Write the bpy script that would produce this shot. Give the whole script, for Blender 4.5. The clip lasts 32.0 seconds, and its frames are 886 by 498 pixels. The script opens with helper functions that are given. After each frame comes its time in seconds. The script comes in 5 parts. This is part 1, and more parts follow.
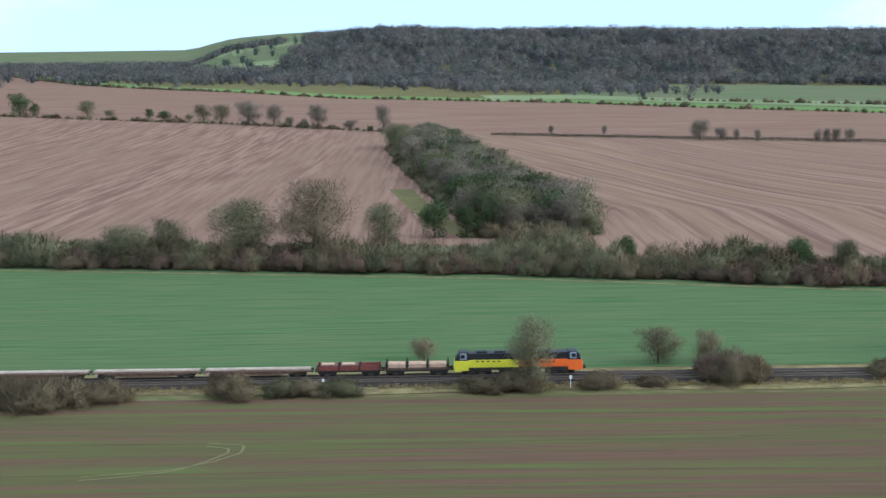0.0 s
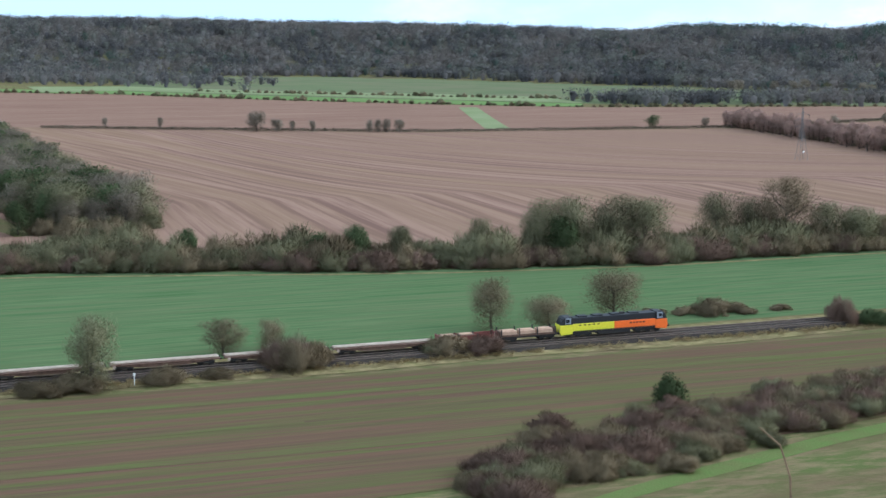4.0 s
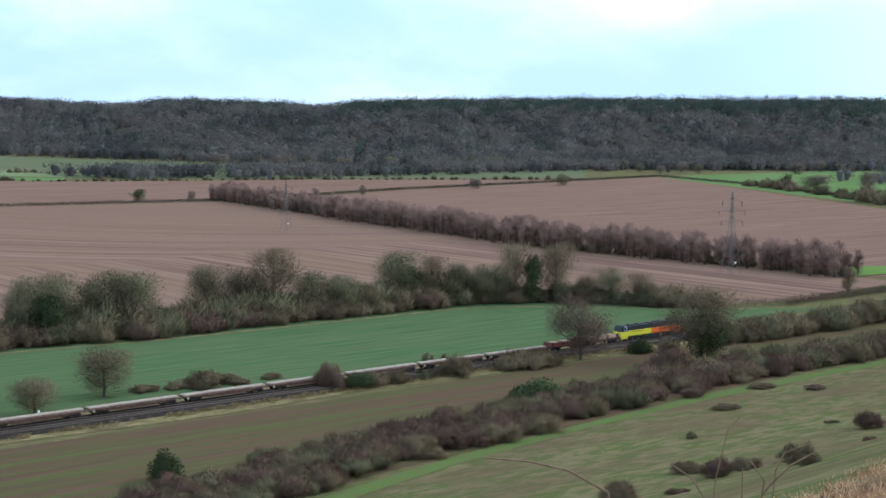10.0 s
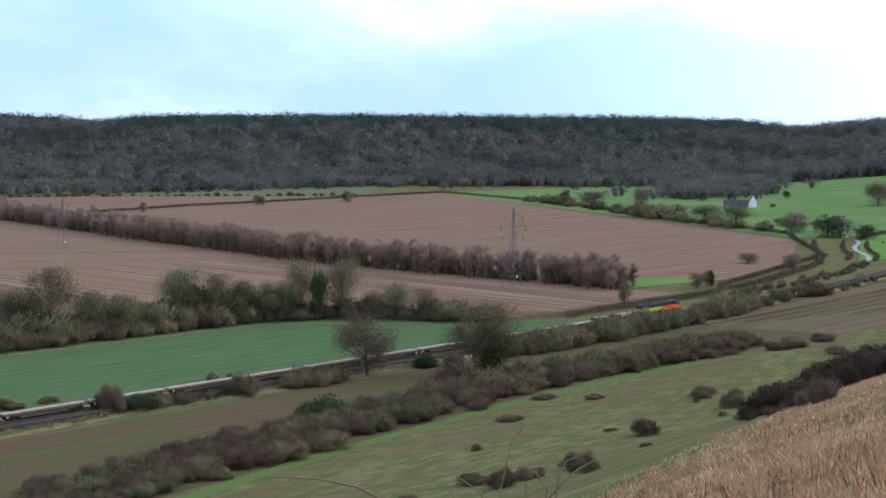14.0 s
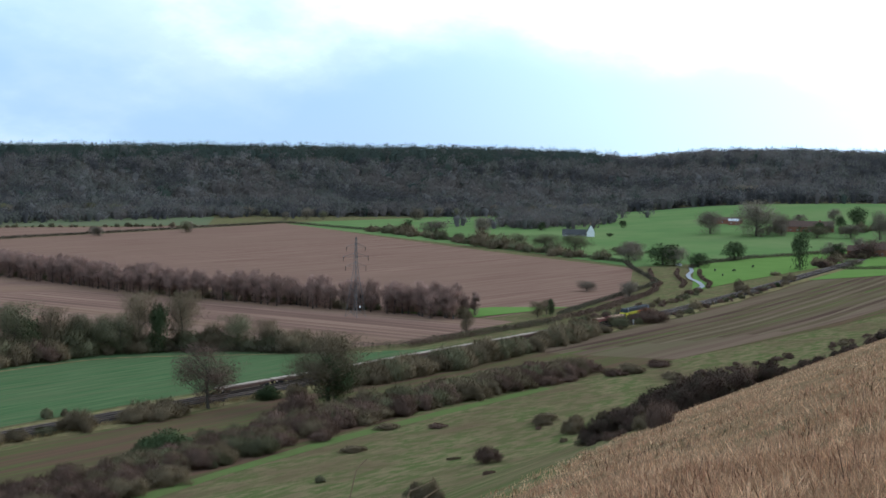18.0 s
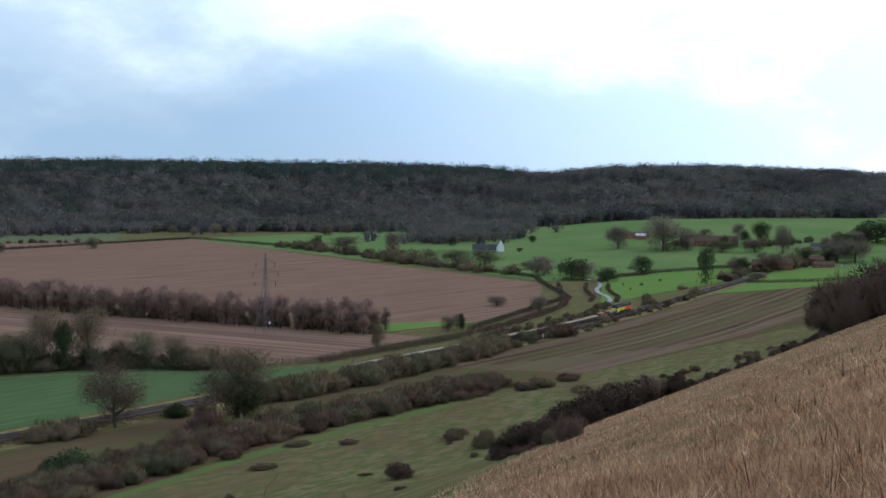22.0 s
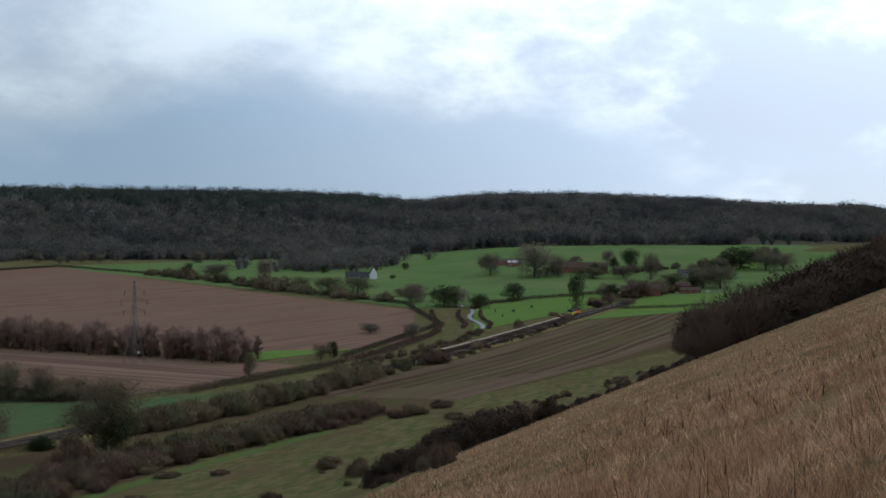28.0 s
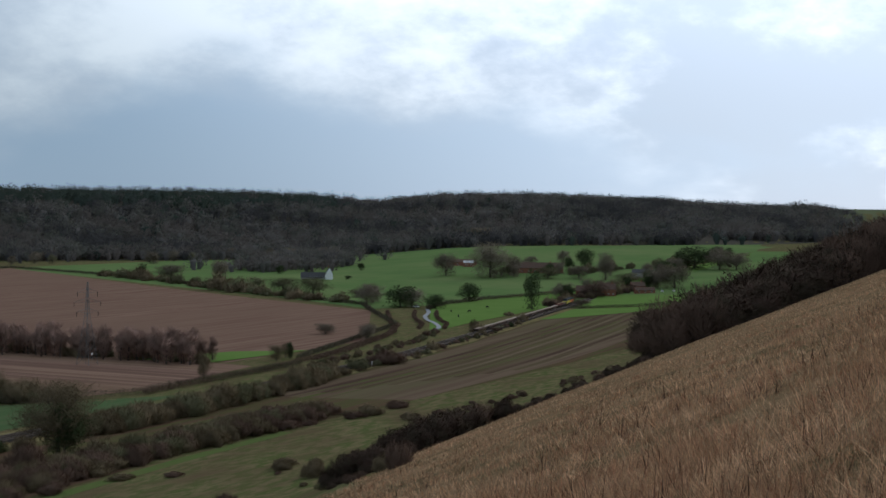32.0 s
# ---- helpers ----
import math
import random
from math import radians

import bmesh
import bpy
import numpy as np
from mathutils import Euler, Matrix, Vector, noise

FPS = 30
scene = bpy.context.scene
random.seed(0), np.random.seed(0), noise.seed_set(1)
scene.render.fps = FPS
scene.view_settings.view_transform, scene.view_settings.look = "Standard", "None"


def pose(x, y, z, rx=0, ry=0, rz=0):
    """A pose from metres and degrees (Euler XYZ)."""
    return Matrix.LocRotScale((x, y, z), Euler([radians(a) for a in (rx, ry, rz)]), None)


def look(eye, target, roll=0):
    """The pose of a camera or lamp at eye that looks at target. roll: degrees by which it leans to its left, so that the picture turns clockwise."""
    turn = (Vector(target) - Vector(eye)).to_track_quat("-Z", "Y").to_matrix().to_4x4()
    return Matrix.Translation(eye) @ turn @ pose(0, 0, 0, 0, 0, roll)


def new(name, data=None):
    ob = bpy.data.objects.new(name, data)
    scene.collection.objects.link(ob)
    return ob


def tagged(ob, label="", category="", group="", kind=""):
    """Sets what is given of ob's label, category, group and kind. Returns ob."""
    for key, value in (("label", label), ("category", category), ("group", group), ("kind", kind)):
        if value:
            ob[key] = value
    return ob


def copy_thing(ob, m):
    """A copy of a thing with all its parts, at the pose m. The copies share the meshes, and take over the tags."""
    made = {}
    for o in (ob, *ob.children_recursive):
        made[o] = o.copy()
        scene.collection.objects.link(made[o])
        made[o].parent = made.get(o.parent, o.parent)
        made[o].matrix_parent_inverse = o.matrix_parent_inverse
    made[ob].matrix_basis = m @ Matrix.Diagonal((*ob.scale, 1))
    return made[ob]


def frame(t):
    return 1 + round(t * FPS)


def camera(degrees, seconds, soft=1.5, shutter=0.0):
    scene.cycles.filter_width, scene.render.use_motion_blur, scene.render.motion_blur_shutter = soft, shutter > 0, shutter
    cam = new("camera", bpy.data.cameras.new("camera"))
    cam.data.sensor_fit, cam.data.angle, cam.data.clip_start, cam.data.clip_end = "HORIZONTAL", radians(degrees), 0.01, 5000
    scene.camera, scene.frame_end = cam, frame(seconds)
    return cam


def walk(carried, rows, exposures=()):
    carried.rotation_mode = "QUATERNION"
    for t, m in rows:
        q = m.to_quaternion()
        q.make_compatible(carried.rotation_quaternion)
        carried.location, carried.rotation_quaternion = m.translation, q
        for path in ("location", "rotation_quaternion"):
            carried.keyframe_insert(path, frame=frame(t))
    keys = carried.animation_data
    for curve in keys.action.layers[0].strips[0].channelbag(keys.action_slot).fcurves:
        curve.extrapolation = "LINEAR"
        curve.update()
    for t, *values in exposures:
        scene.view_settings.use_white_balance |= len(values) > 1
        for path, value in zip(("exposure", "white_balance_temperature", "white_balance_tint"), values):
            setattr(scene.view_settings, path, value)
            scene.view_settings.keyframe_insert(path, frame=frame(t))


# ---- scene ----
# ------------------------------------------------------------------ camera
FOV = 36.05
cam = camera(FOV, 32.0, soft=1.5, shutter=0.2)
TURNS = [
    (0.0, 82.067, 0.878, -0.048),
    (0.5, 81.960, 0.727, -1.865),
    (1.0, 81.814, 0.739, -3.948),
    (1.5, 81.751, 0.630, -5.980),
    (2.0, 81.618, 0.537, -8.397),
    (2.5, 81.633, 0.472, -10.917),
    (4.5, 81.674, 0.107, -21.232),
    (5.0, 81.983, -0.014, -24.144),
    (5.5, 82.375, -0.063, -26.696),
    (6.0, 82.837, -0.120, -28.875),
    (6.5, 82.941, -0.189, -31.277),
    (7.0, 83.222, -0.244, -32.571),
    (7.5, 83.475, -0.294, -33.868),
    (8.0, 83.648, -0.304, -35.086),
    (8.5, 83.763, -0.344, -36.183),
    (9.0, 84.109, -0.352, -37.482),
    (9.5, 84.334, -0.411, -38.614),
    (10.0, 84.658, -0.392, -39.770),
    (10.5, 84.704, -0.414, -40.942),
    (11.0, 84.720, -0.497, -42.291),
    (11.5, 84.732, -0.510, -43.425),
    (12.0, 84.741, -0.534, -44.486),
    (12.5, 84.831, -0.570, -45.469),
    (13.0, 84.994, -0.571, -46.467),
    (13.5, 85.158, -0.587, -47.526),
    (14.0, 85.418, -0.600, -48.802),
    (14.5, 85.709, -0.601, -50.078),
    (16.5, 86.509, -0.686, -53.414),
    (17.0, 86.670, -0.699, -54.159),
    (17.5, 86.723, -0.697, -54.803),
    (18.0, 86.762, -0.698, -55.427),
    (18.5, 86.799, -0.674, -56.068),
    (19.0, 86.842, -0.716, -56.626),
    (19.5, 86.936, -0.677, -57.119),
    (20.0, 87.007, -0.706, -57.666),
    (20.5, 87.134, -0.693, -58.063),
    (21.0, 87.263, -0.737, -58.434),
    (21.5, 87.350, -0.696, -58.850),
    (22.0, 87.448, -0.694, -59.203),
    (22.5, 87.549, -0.727, -59.624),
    (23.0, 87.678, -0.690, -60.142),
    (23.5, 87.751, -0.715, -60.528),
    (24.0, 87.873, -0.716, -61.023),
    (24.5, 87.976, -0.716, -61.544),
    (26.5, 88.400, -0.707, -63.185),
    (27.0, 88.445, -0.707, -63.680),
    (27.5, 88.549, -0.727, -64.082),
    (28.0, 88.662, -0.730, -64.549),
    (28.5, 88.714, -0.722, -65.166),
    (29.0, 88.721, -0.730, -65.653),
    (29.5, 88.723, -0.739, -65.839),
    (30.0, 88.728, -0.732, -66.035),
    (30.5, 88.729, -0.720, -66.239),
    (31.0, 88.732, -0.722, -66.477),
    (31.5, 88.702, -0.719, -66.429),
    (32.0, 88.700, -0.704, -66.411)
]
walk(cam, [(t, pose(0, 0, 52.8, rx, ry, rz)) for t, rx, ry, rz in TURNS],
     exposures=[(0, 0.28, 5850, 6), (5, 0.34, 5880, 7), (8, 0.12, 5880, 8), (10, 0.05, 5880, 8), (14, -0.08, 5920, 8), (19, -0.42, 5900, 6), (24, -0.82, 6150, 8), (28, -1.2, 6350, 8), (32, -1.28, 6400, 8)])

# ------------------------------------------------------------------ sky and sun
SUN_AZ, SUN_EL = 108.0, 30.0
world = bpy.data.worlds.new("sky")
scene.world = world
world.use_nodes = True
wn, wl = world.node_tree.nodes, world.node_tree.links
wn.clear()
w_out = wn.new("ShaderNodeOutputWorld")
w_bg = wn.new("ShaderNodeBackground")
w_sky = wn.new("ShaderNodeTexSky")
w_sky.sky_type = "NISHITA"
w_sky.sun_disc = False
w_sky.sun_elevation = radians(SUN_EL)
w_sky.sun_rotation = radians(SUN_AZ)
w_sky.air_density, w_sky.dust_density, w_sky.ozone_density = 1.0, 0.3, 2.0
w_bg.inputs["Strength"].default_value = 0.12


def w_math(op, a, b=None, clamp=False):
    m = wn.new("ShaderNodeMath")
    m.operation, m.use_clamp = op, clamp
    for k, v in enumerate((a, b)):
        if v is not None:
            if isinstance(v, (int, float)):
                m.inputs[k].default_value = v
            else:
                wl.new(v, m.inputs[k])
    return m.outputs[0]


def w_range(v, lo, hi, a, b, kind="SMOOTHSTEP"):
    m = wn.new("ShaderNodeMapRange")
    m.interpolation_type = kind
    for k, x in zip(("From Min", "From Max", "To Min", "To Max"), (lo, hi, a, b)):
        m.inputs[k].default_value = x
    wl.new(v, m.inputs["Value"])
    return m.outputs[0]


def w_mix(f, a, b):
    m = wn.new("ShaderNodeMix")
    m.data_type = "RGBA"
    for sock, v in (("Factor", f), ("A", a), ("B", b)):
        if isinstance(v, tuple):
            m.inputs[sock].default_value = (*v, 1)
        elif isinstance(v, (int, float)):
            m.inputs[sock].default_value = v
        else:
            wl.new(v, m.inputs[sock])
    return m.outputs["Result"]


# broken cloud: a flat cloud deck seen in perspective, brighter towards the sun
w_co = wn.new("ShaderNodeTexCoord")
w_sep = wn.new("ShaderNodeSeparateXYZ")
wl.new(w_co.outputs["Generated"], w_sep.inputs[0])
w_up = w_math("ADD", w_math("MAXIMUM", w_sep.outputs["Z"], 0.0), 0.42)
w_deck = wn.new("ShaderNodeCombineXYZ")
wl.new(w_math("DIVIDE", w_sep.outputs["X"], w_up), w_deck.inputs["X"])
wl.new(w_math("DIVIDE", w_sep.outputs["Y"], w_up), w_deck.inputs["Y"])


def w_noise(scale, detail, rough, shift):
    t = wn.new("ShaderNodeTexNoise")
    t.inputs["Scale"].default_value, t.inputs["Detail"].default_value, t.inputs["Roughness"].default_value = scale, detail, rough
    m = wn.new("ShaderNodeMapping")
    m.inputs["Location"].default_value = (shift, shift * 0.7, 0)
    wl.new(w_deck.outputs[0], m.inputs["Vector"])
    wl.new(m.outputs[0], t.inputs["Vector"])
    return t.outputs["Fac"]


w_dot = wn.new("ShaderNodeVectorMath")
w_dot.operation = "DOT_PRODUCT"
wl.new(w_co.outputs["Generated"], w_dot.inputs[0])
w_dot.inputs[1].default_value = (math.sin(radians(SUN_AZ)) * math.cos(radians(SUN_EL)), math.cos(radians(SUN_AZ)) * math.cos(radians(SUN_EL)), math.sin(radians(SUN_EL)))
w_sunward = w_range(w_dot.outputs["Value"], 0.46, 0.95, 0.0, 1.0)
w_cover = w_math("ADD", w_range(w_sep.outputs["Z"], 0.03, 0.2, -0.06, 0.09), w_math("MULTIPLY", w_sunward, 0.09))
w_big = w_range(w_math("ADD", w_noise(0.75, 9, 0.55, 3.1), w_cover), 0.4, 0.58, 0.0, 1.0)
w_puff = w_range(w_noise(1.7, 10, 0.58, 7.7), 0.47, 0.62, 0.0, 1.0)
w_veil = w_mix(w_sunward, (5.3, 7.6, 10.6), (17.0, 20.2, 25.5))
w_grey = w_mix(w_sunward, (8.4, 10.0, 12.2), (15.5, 17.8, 22.0))
w_white = w_mix(w_sunward, (12.5, 14.2, 16.0), (30.0, 32.0, 36.0))
w_cloud = w_mix(w_big, w_veil, w_mix(w_puff, w_grey, w_white))
w_lift = wn.new("ShaderNodeVectorMath")
w_lift.operation = "SCALE"
wl.new(w_mix(0.85, w_sky.outputs[0], w_cloud), w_lift.inputs[0])
wl.new(w_math("MULTIPLY", w_range(w_sep.outputs["Z"], 0.05, 0.22, 1.0, 1.3), w_range(w_sep.outputs["Z"], 0.3, 0.75, 1.0, 0.68)), w_lift.inputs["Scale"])
w_all = w_lift.outputs[0]
wl.new(w_all, w_bg.inputs["Color"])
wl.new(w_bg.outputs[0], w_out.inputs["Surface"])

sun_data = bpy.data.lights.new("sun", "SUN")
sun_data.energy, sun_data.angle, sun_data.color = 1.15, radians(14), (1.0, 0.95, 0.86)
sun = new("sun", sun_data)
sun.matrix_world = look((0, 0, 300), (-math.sin(radians(SUN_AZ)) * 100, -math.cos(radians(SUN_AZ)) * 100,
                                      300 - 100 * math.tan(radians(SUN_EL))))

# ------------------------------------------------------------------ materials


def material(name, base, second=None, scale=1.0, rough=0.9, detail=6.0, bump=0.0, bump_scale=20.0, metal=0.0,
             third=None, scale3=0.05, random_amount=0.0, thin=0.0, stretch=(1, 1, 1), island=False, turn=0.0, spread=(0.35, 0.65), coords="Object"):
    """Two or three tones mixed by noise at two scales, in metres; random_amount varies it from object to object."""
    m = bpy.data.materials.new(name)
    m.use_nodes = True
    n, l = m.node_tree.nodes, m.node_tree.links
    b = n["Principled BSDF"]
    b.inputs["Roughness"].default_value = rough
    b.inputs["Metallic"].default_value = metal
    if metal == 0:
        b.inputs["Specular IOR Level"].default_value = 0.0 if rough > 0.86 else 0.3
    pos = n.new("ShaderNodeTexCoord")
    mp = n.new("ShaderNodeMapping")
    mp.inputs["Scale"].default_value = stretch
    mp.inputs["Rotation"].default_value = (0, 0, turn)
    l.new(pos.outputs[coords], mp.inputs["Vector"])

    def tone(a_sock, colour, sc, lo, hi):
        t = n.new("ShaderNodeTexNoise")
        t.inputs["Scale"].default_value = sc
        t.inputs["Detail"].default_value = detail
        t.inputs["Roughness"].default_value = 0.65
        l.new(mp.outputs[0], t.inputs["Vector"])
        r = n.new("ShaderNodeMapRange")
        r.inputs["From Min"].default_value, r.inputs["From Max"].default_value = lo, hi
        l.new(t.outputs["Fac"], r.inputs["Value"])
        x = n.new("ShaderNodeMix")
        x.data_type = "RGBA"
        l.new(r.outputs[0], x.inputs["Factor"])
        if a_sock is None:
            x.inputs["A"].default_value = (*base, 1)
        else:
            l.new(a_sock, x.inputs["A"])
        x.inputs["B"].default_value = (*colour, 1)
        return x.outputs["Result"]

    out = tone(None, second or tuple(c * 0.75 for c in base), scale, *spread)
    if third:
        out = tone(out, third, scale3, 0.42, 0.7)
    if random_amount:
        if island:
            o = n.new("ShaderNodeNewGeometry")
            rnd = o.outputs["Random Per Island"]
        else:
            o = n.new("ShaderNodeObjectInfo")
            rnd = o.outputs["Random"]
        r = n.new("ShaderNodeMapRange")
        r.inputs["To Min"].default_value, r.inputs["To Max"].default_value = 1 - random_amount, 1 + random_amount
        l.new(rnd, r.inputs["Value"])
        h = n.new("ShaderNodeHueSaturation")
        l.new(r.outputs[0], h.inputs["Value"])
        l.new(out, h.inputs["Color"])
        out = h.outputs[0]
    l.new(out, b.inputs["Base Color"])
    if thin:
        tr = n.new("ShaderNodeBsdfTranslucent")
        l.new(out, tr.inputs["Color"])
        mx = n.new("ShaderNodeMixShader")
        mx.inputs[0].default_value = thin
        l.new(b.outputs[0], mx.inputs[1])
        l.new(tr.outputs[0], mx.inputs[2])
        l.new(mx.outputs[0], n["Material Output"].inputs["Surface"])
    if bump:
        t = n.new("ShaderNodeTexNoise")
        t.inputs["Scale"].default_value = bump_scale
        t.inputs["Detail"].default_value = 4
        l.new(mp.outputs[0], t.inputs["Vector"])
        u = n.new("ShaderNodeBump")
        u.inputs["Strength"].default_value = min(1.0, bump)
        u.inputs["Distance"].default_value = 0.2
        l.new(t.outputs["Fac"], u.inputs["Height"])
        l.new(u.outputs[0], b.inputs["Normal"])
    return m


def plain(name, base, rough=0.6, metal=0.0, worn=0.8, scale=3.0):
    return material(name, base, tuple(c * worn for c in base), scale=scale, rough=rough, metal=metal)


M_meadow = material("meadow", (0.088, 0.102, 0.036), (0.165, 0.132, 0.068), scale=0.5, detail=14, bump=1.0, bump_scale=2.5, stretch=(0.4, 1, 1), turn=-0.3,
                    third=(0.115, 0.082, 0.046), scale3=0.09, spread=(0.44, 0.58))
M_stripe = material("new_grass_streak", (0.088, 0.104, 0.035), (0.098, 0.078, 0.04), scale=0.25, detail=12, stretch=(0.15, 1, 1), bump=0.8, bump_scale=3, spread=(0.38, 0.56))
M_plough_dark = material("dark_striped_soil", (0.078, 0.05, 0.036), (0.1, 0.066, 0.046), scale=0.22, detail=4, stretch=(0.03, 1, 1), turn=-0.32,
                         bump=0.6, bump_scale=1.5, third=(0.11, 0.095, 0.045), scale3=0.1, spread=(0.45, 0.56))
M_bare = material("bare_brown_soil", (0.118, 0.078, 0.054), (0.148, 0.104, 0.07), scale=0.2, detail=8, stretch=(0.04, 1, 1), turn=-0.1, bump=0.6, bump_scale=1.5,
                  third=(0.11, 0.1, 0.05), scale3=0.05, spread=(0.42, 0.58))
M_pale_soil = material("pale_soil_streak", (0.17, 0.125, 0.082), (0.13, 0.1, 0.06), scale=0.25, detail=8, stretch=(0.15, 1, 1), bump=0.6, bump_scale=2)
M_verge = material("dry_verge", (0.24, 0.185, 0.095), (0.14, 0.135, 0.05), scale=0.5, detail=10, bump=1.0, bump_scale=3, third=(0.12, 0.085, 0.05), scale3=0.25)
M_strip = material("short_green_grass", (0.098, 0.14, 0.042), (0.11, 0.122, 0.045), scale=0.3, detail=10, bump=0.6, bump_scale=3)
M_plough = material("ploughed_soil", (0.15, 0.088, 0.064), (0.24, 0.15, 0.108), scale=0.32, bump=0.5, bump_scale=0.8, detail=5,
                    stretch=(1, 0.035, 1), third=(0.19, 0.118, 0.084), scale3=0.02, turn=-0.1, spread=(0.42, 0.6))
M_plough_sweep = material("ploughed_soil_sweeping", (0.138, 0.083, 0.063), (0.232, 0.146, 0.106), scale=0.2, bump=0.5, bump_scale=0.8, detail=5,
                          stretch=(1, 0.022, 1), third=(0.2, 0.13, 0.082), scale3=0.04, spread=(0.42, 0.58), coords="UV")
M_plough_x = material("ploughed_soil_across", (0.155, 0.09, 0.066), (0.225, 0.143, 0.102), scale=0.32, bump=0.5, bump_scale=0.8, detail=5,
                      stretch=(0.035, 1, 1), third=(0.185, 0.115, 0.082), scale3=0.02, spread=(0.42, 0.6))
M_green = material("winter_wheat", (0.052, 0.1, 0.038), (0.094, 0.134, 0.06), scale=0.8, bump=0.8, bump_scale=2, detail=10,
                   stretch=(0.05, 1, 1), third=(0.095, 0.115, 0.055), scale3=0.35, spread=(0.4, 0.6))
M_stubble = material("stubble_field", (0.116, 0.07, 0.045), (0.088, 0.092, 0.034), scale=0.34, bump=1.0, bump_scale=2, detail=12,
                     stretch=(0.04, 1, 1), third=(0.085, 0.058, 0.038), scale3=0.9, turn=0.04, spread=(0.45, 0.57))
M_pasture = material("pasture", (0.11, 0.18, 0.045), (0.13, 0.2, 0.055), scale=0.05, bump=0.3, bump_scale=1)
M_pasture2 = material("far_pasture", (0.1, 0.158, 0.056), (0.118, 0.178, 0.062), scale=0.03, third=(0.15, 0.19, 0.075), scale3=0.012)
M_straw = material("dry_grass", (0.21, 0.13, 0.072), (0.34, 0.21, 0.115), scale=1.5, detail=10, bump=1.0, bump_scale=6, third=(0.13, 0.1, 0.05), scale3=0.25)
M_pale = material("pale_pasture", (0.185, 0.205, 0.11), (0.15, 0.18, 0.085), scale=0.03)
M_dull = material("dull_far_meadow", (0.098, 0.118, 0.062), (0.12, 0.135, 0.07), scale=0.02, third=(0.13, 0.125, 0.075), scale3=0.01)
M_twig = material("bare_twigs", (0.175, 0.135, 0.082), (0.225, 0.175, 0.108), scale=0.5, random_amount=0.25, thin=0.25)
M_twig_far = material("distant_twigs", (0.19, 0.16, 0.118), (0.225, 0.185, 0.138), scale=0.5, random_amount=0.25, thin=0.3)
M_sapling = material("sapling_twigs", (0.36, 0.228, 0.186), (0.29, 0.205, 0.16), scale=0.5, random_amount=0.25, thin=0.4)
M_thorn = material("dark_thorn_twigs", (0.105, 0.066, 0.052), (0.085, 0.07, 0.048), scale=0.6, random_amount=0.3, thin=0.1)
M_twig_red = material("reddish_twigs", (0.175, 0.112, 0.084), (0.145, 0.1, 0.074), scale=0.5, random_amount=0.25, thin=0.25)
M_twig_olive = material("olive_twigs", (0.18, 0.165, 0.092), (0.14, 0.135, 0.078), scale=0.6, random_amount=0.3, thin=0.25)
M_hedge = material("trimmed_hedge_twigs", (0.12, 0.1, 0.07), (0.095, 0.088, 0.058), scale=0.2, random_amount=0.3, island=True, thin=0.15)
M_hedge_red = material("brown_hedge_twigs", (0.17, 0.11, 0.082), (0.13, 0.09, 0.066), scale=0.2, random_amount=0.3, island=True, thin=0.15)
M_bark = material("bark", (0.1, 0.085, 0.066), (0.07, 0.06, 0.05), scale=4, bump=0.6, bump_scale=12)
M_leaf = material("evergreen_leaves", (0.055, 0.08, 0.036), (0.082, 0.1, 0.046), scale=1.2, random_amount=0.25, thin=0.25)
WOOD_TONES = [material("bare_woodland_" + nm, c1, c2, scale=0.06, detail=4, spread=(0.4, 0.6), thin=0.45) for nm, c1, c2 in (
    ("dark", (0.1, 0.095, 0.092), (0.082, 0.08, 0.077)), ("olive", (0.15, 0.147, 0.122), (0.125, 0.125, 0.105)),
    ("grey", (0.19, 0.176, 0.162), (0.16, 0.15, 0.138)), ("brown", (0.17, 0.15, 0.133), (0.145, 0.126, 0.112)))]
M_conifer = material("conifers", (0.06, 0.078, 0.066), (0.074, 0.092, 0.074), scale=0.05, detail=3, thin=0.35)
M_conifer_light = material("lighter_conifers", (0.062, 0.08, 0.062), (0.07, 0.085, 0.066), scale=0.05, detail=3, thin=0.35)

# ------------------------------------------------------------------ the lie of the land
EYE = 52.8


def smooth(a, b, v):
    k = min(1.0, max(0.0, (v - a) / (b - a)))
    return k * k * (3 - 2 * k)


def table(keys, values, v):
    """Smooth curve through a short table."""
    if v <= keys[0]:
        return values[0]
    if v >= keys[-1]:
        return values[-1]
    n = len(keys)
    i = max(k for k in range(n) if keys[k] <= v)

    def grade(j):
        if j == 0 or j == n - 1:
            e = 0 if j == 0 else n - 2
            return (values[e + 1] - values[e]) / (keys[e + 1] - keys[e])
        return (values[j + 1] - values[j - 1]) / (keys[j + 1] - keys[j - 1])
    w = keys[i + 1] - keys[i]
    u = (v - keys[i]) / w
    return ((2 * u ** 3 - 3 * u * u + 1) * values[i] + (u ** 3 - 2 * u * u + u) * w * grade(i)
            + (3 * u * u - 2 * u ** 3) * values[i + 1] + (u ** 3 - u * u) * w * grade(i + 1))


RAIL_X = (-300, 0, 150, 300, 450, 570, 750, 900, 1100, 1600)
RAIL_Y = (221, 220.5, 219.5, 218.3, 221, 233, 256, 274, 290, 315)


def rail_y(x):
    """The railway: straight, then a slow curve up the valley."""
    return table(RAIL_X, RAIL_Y, x)


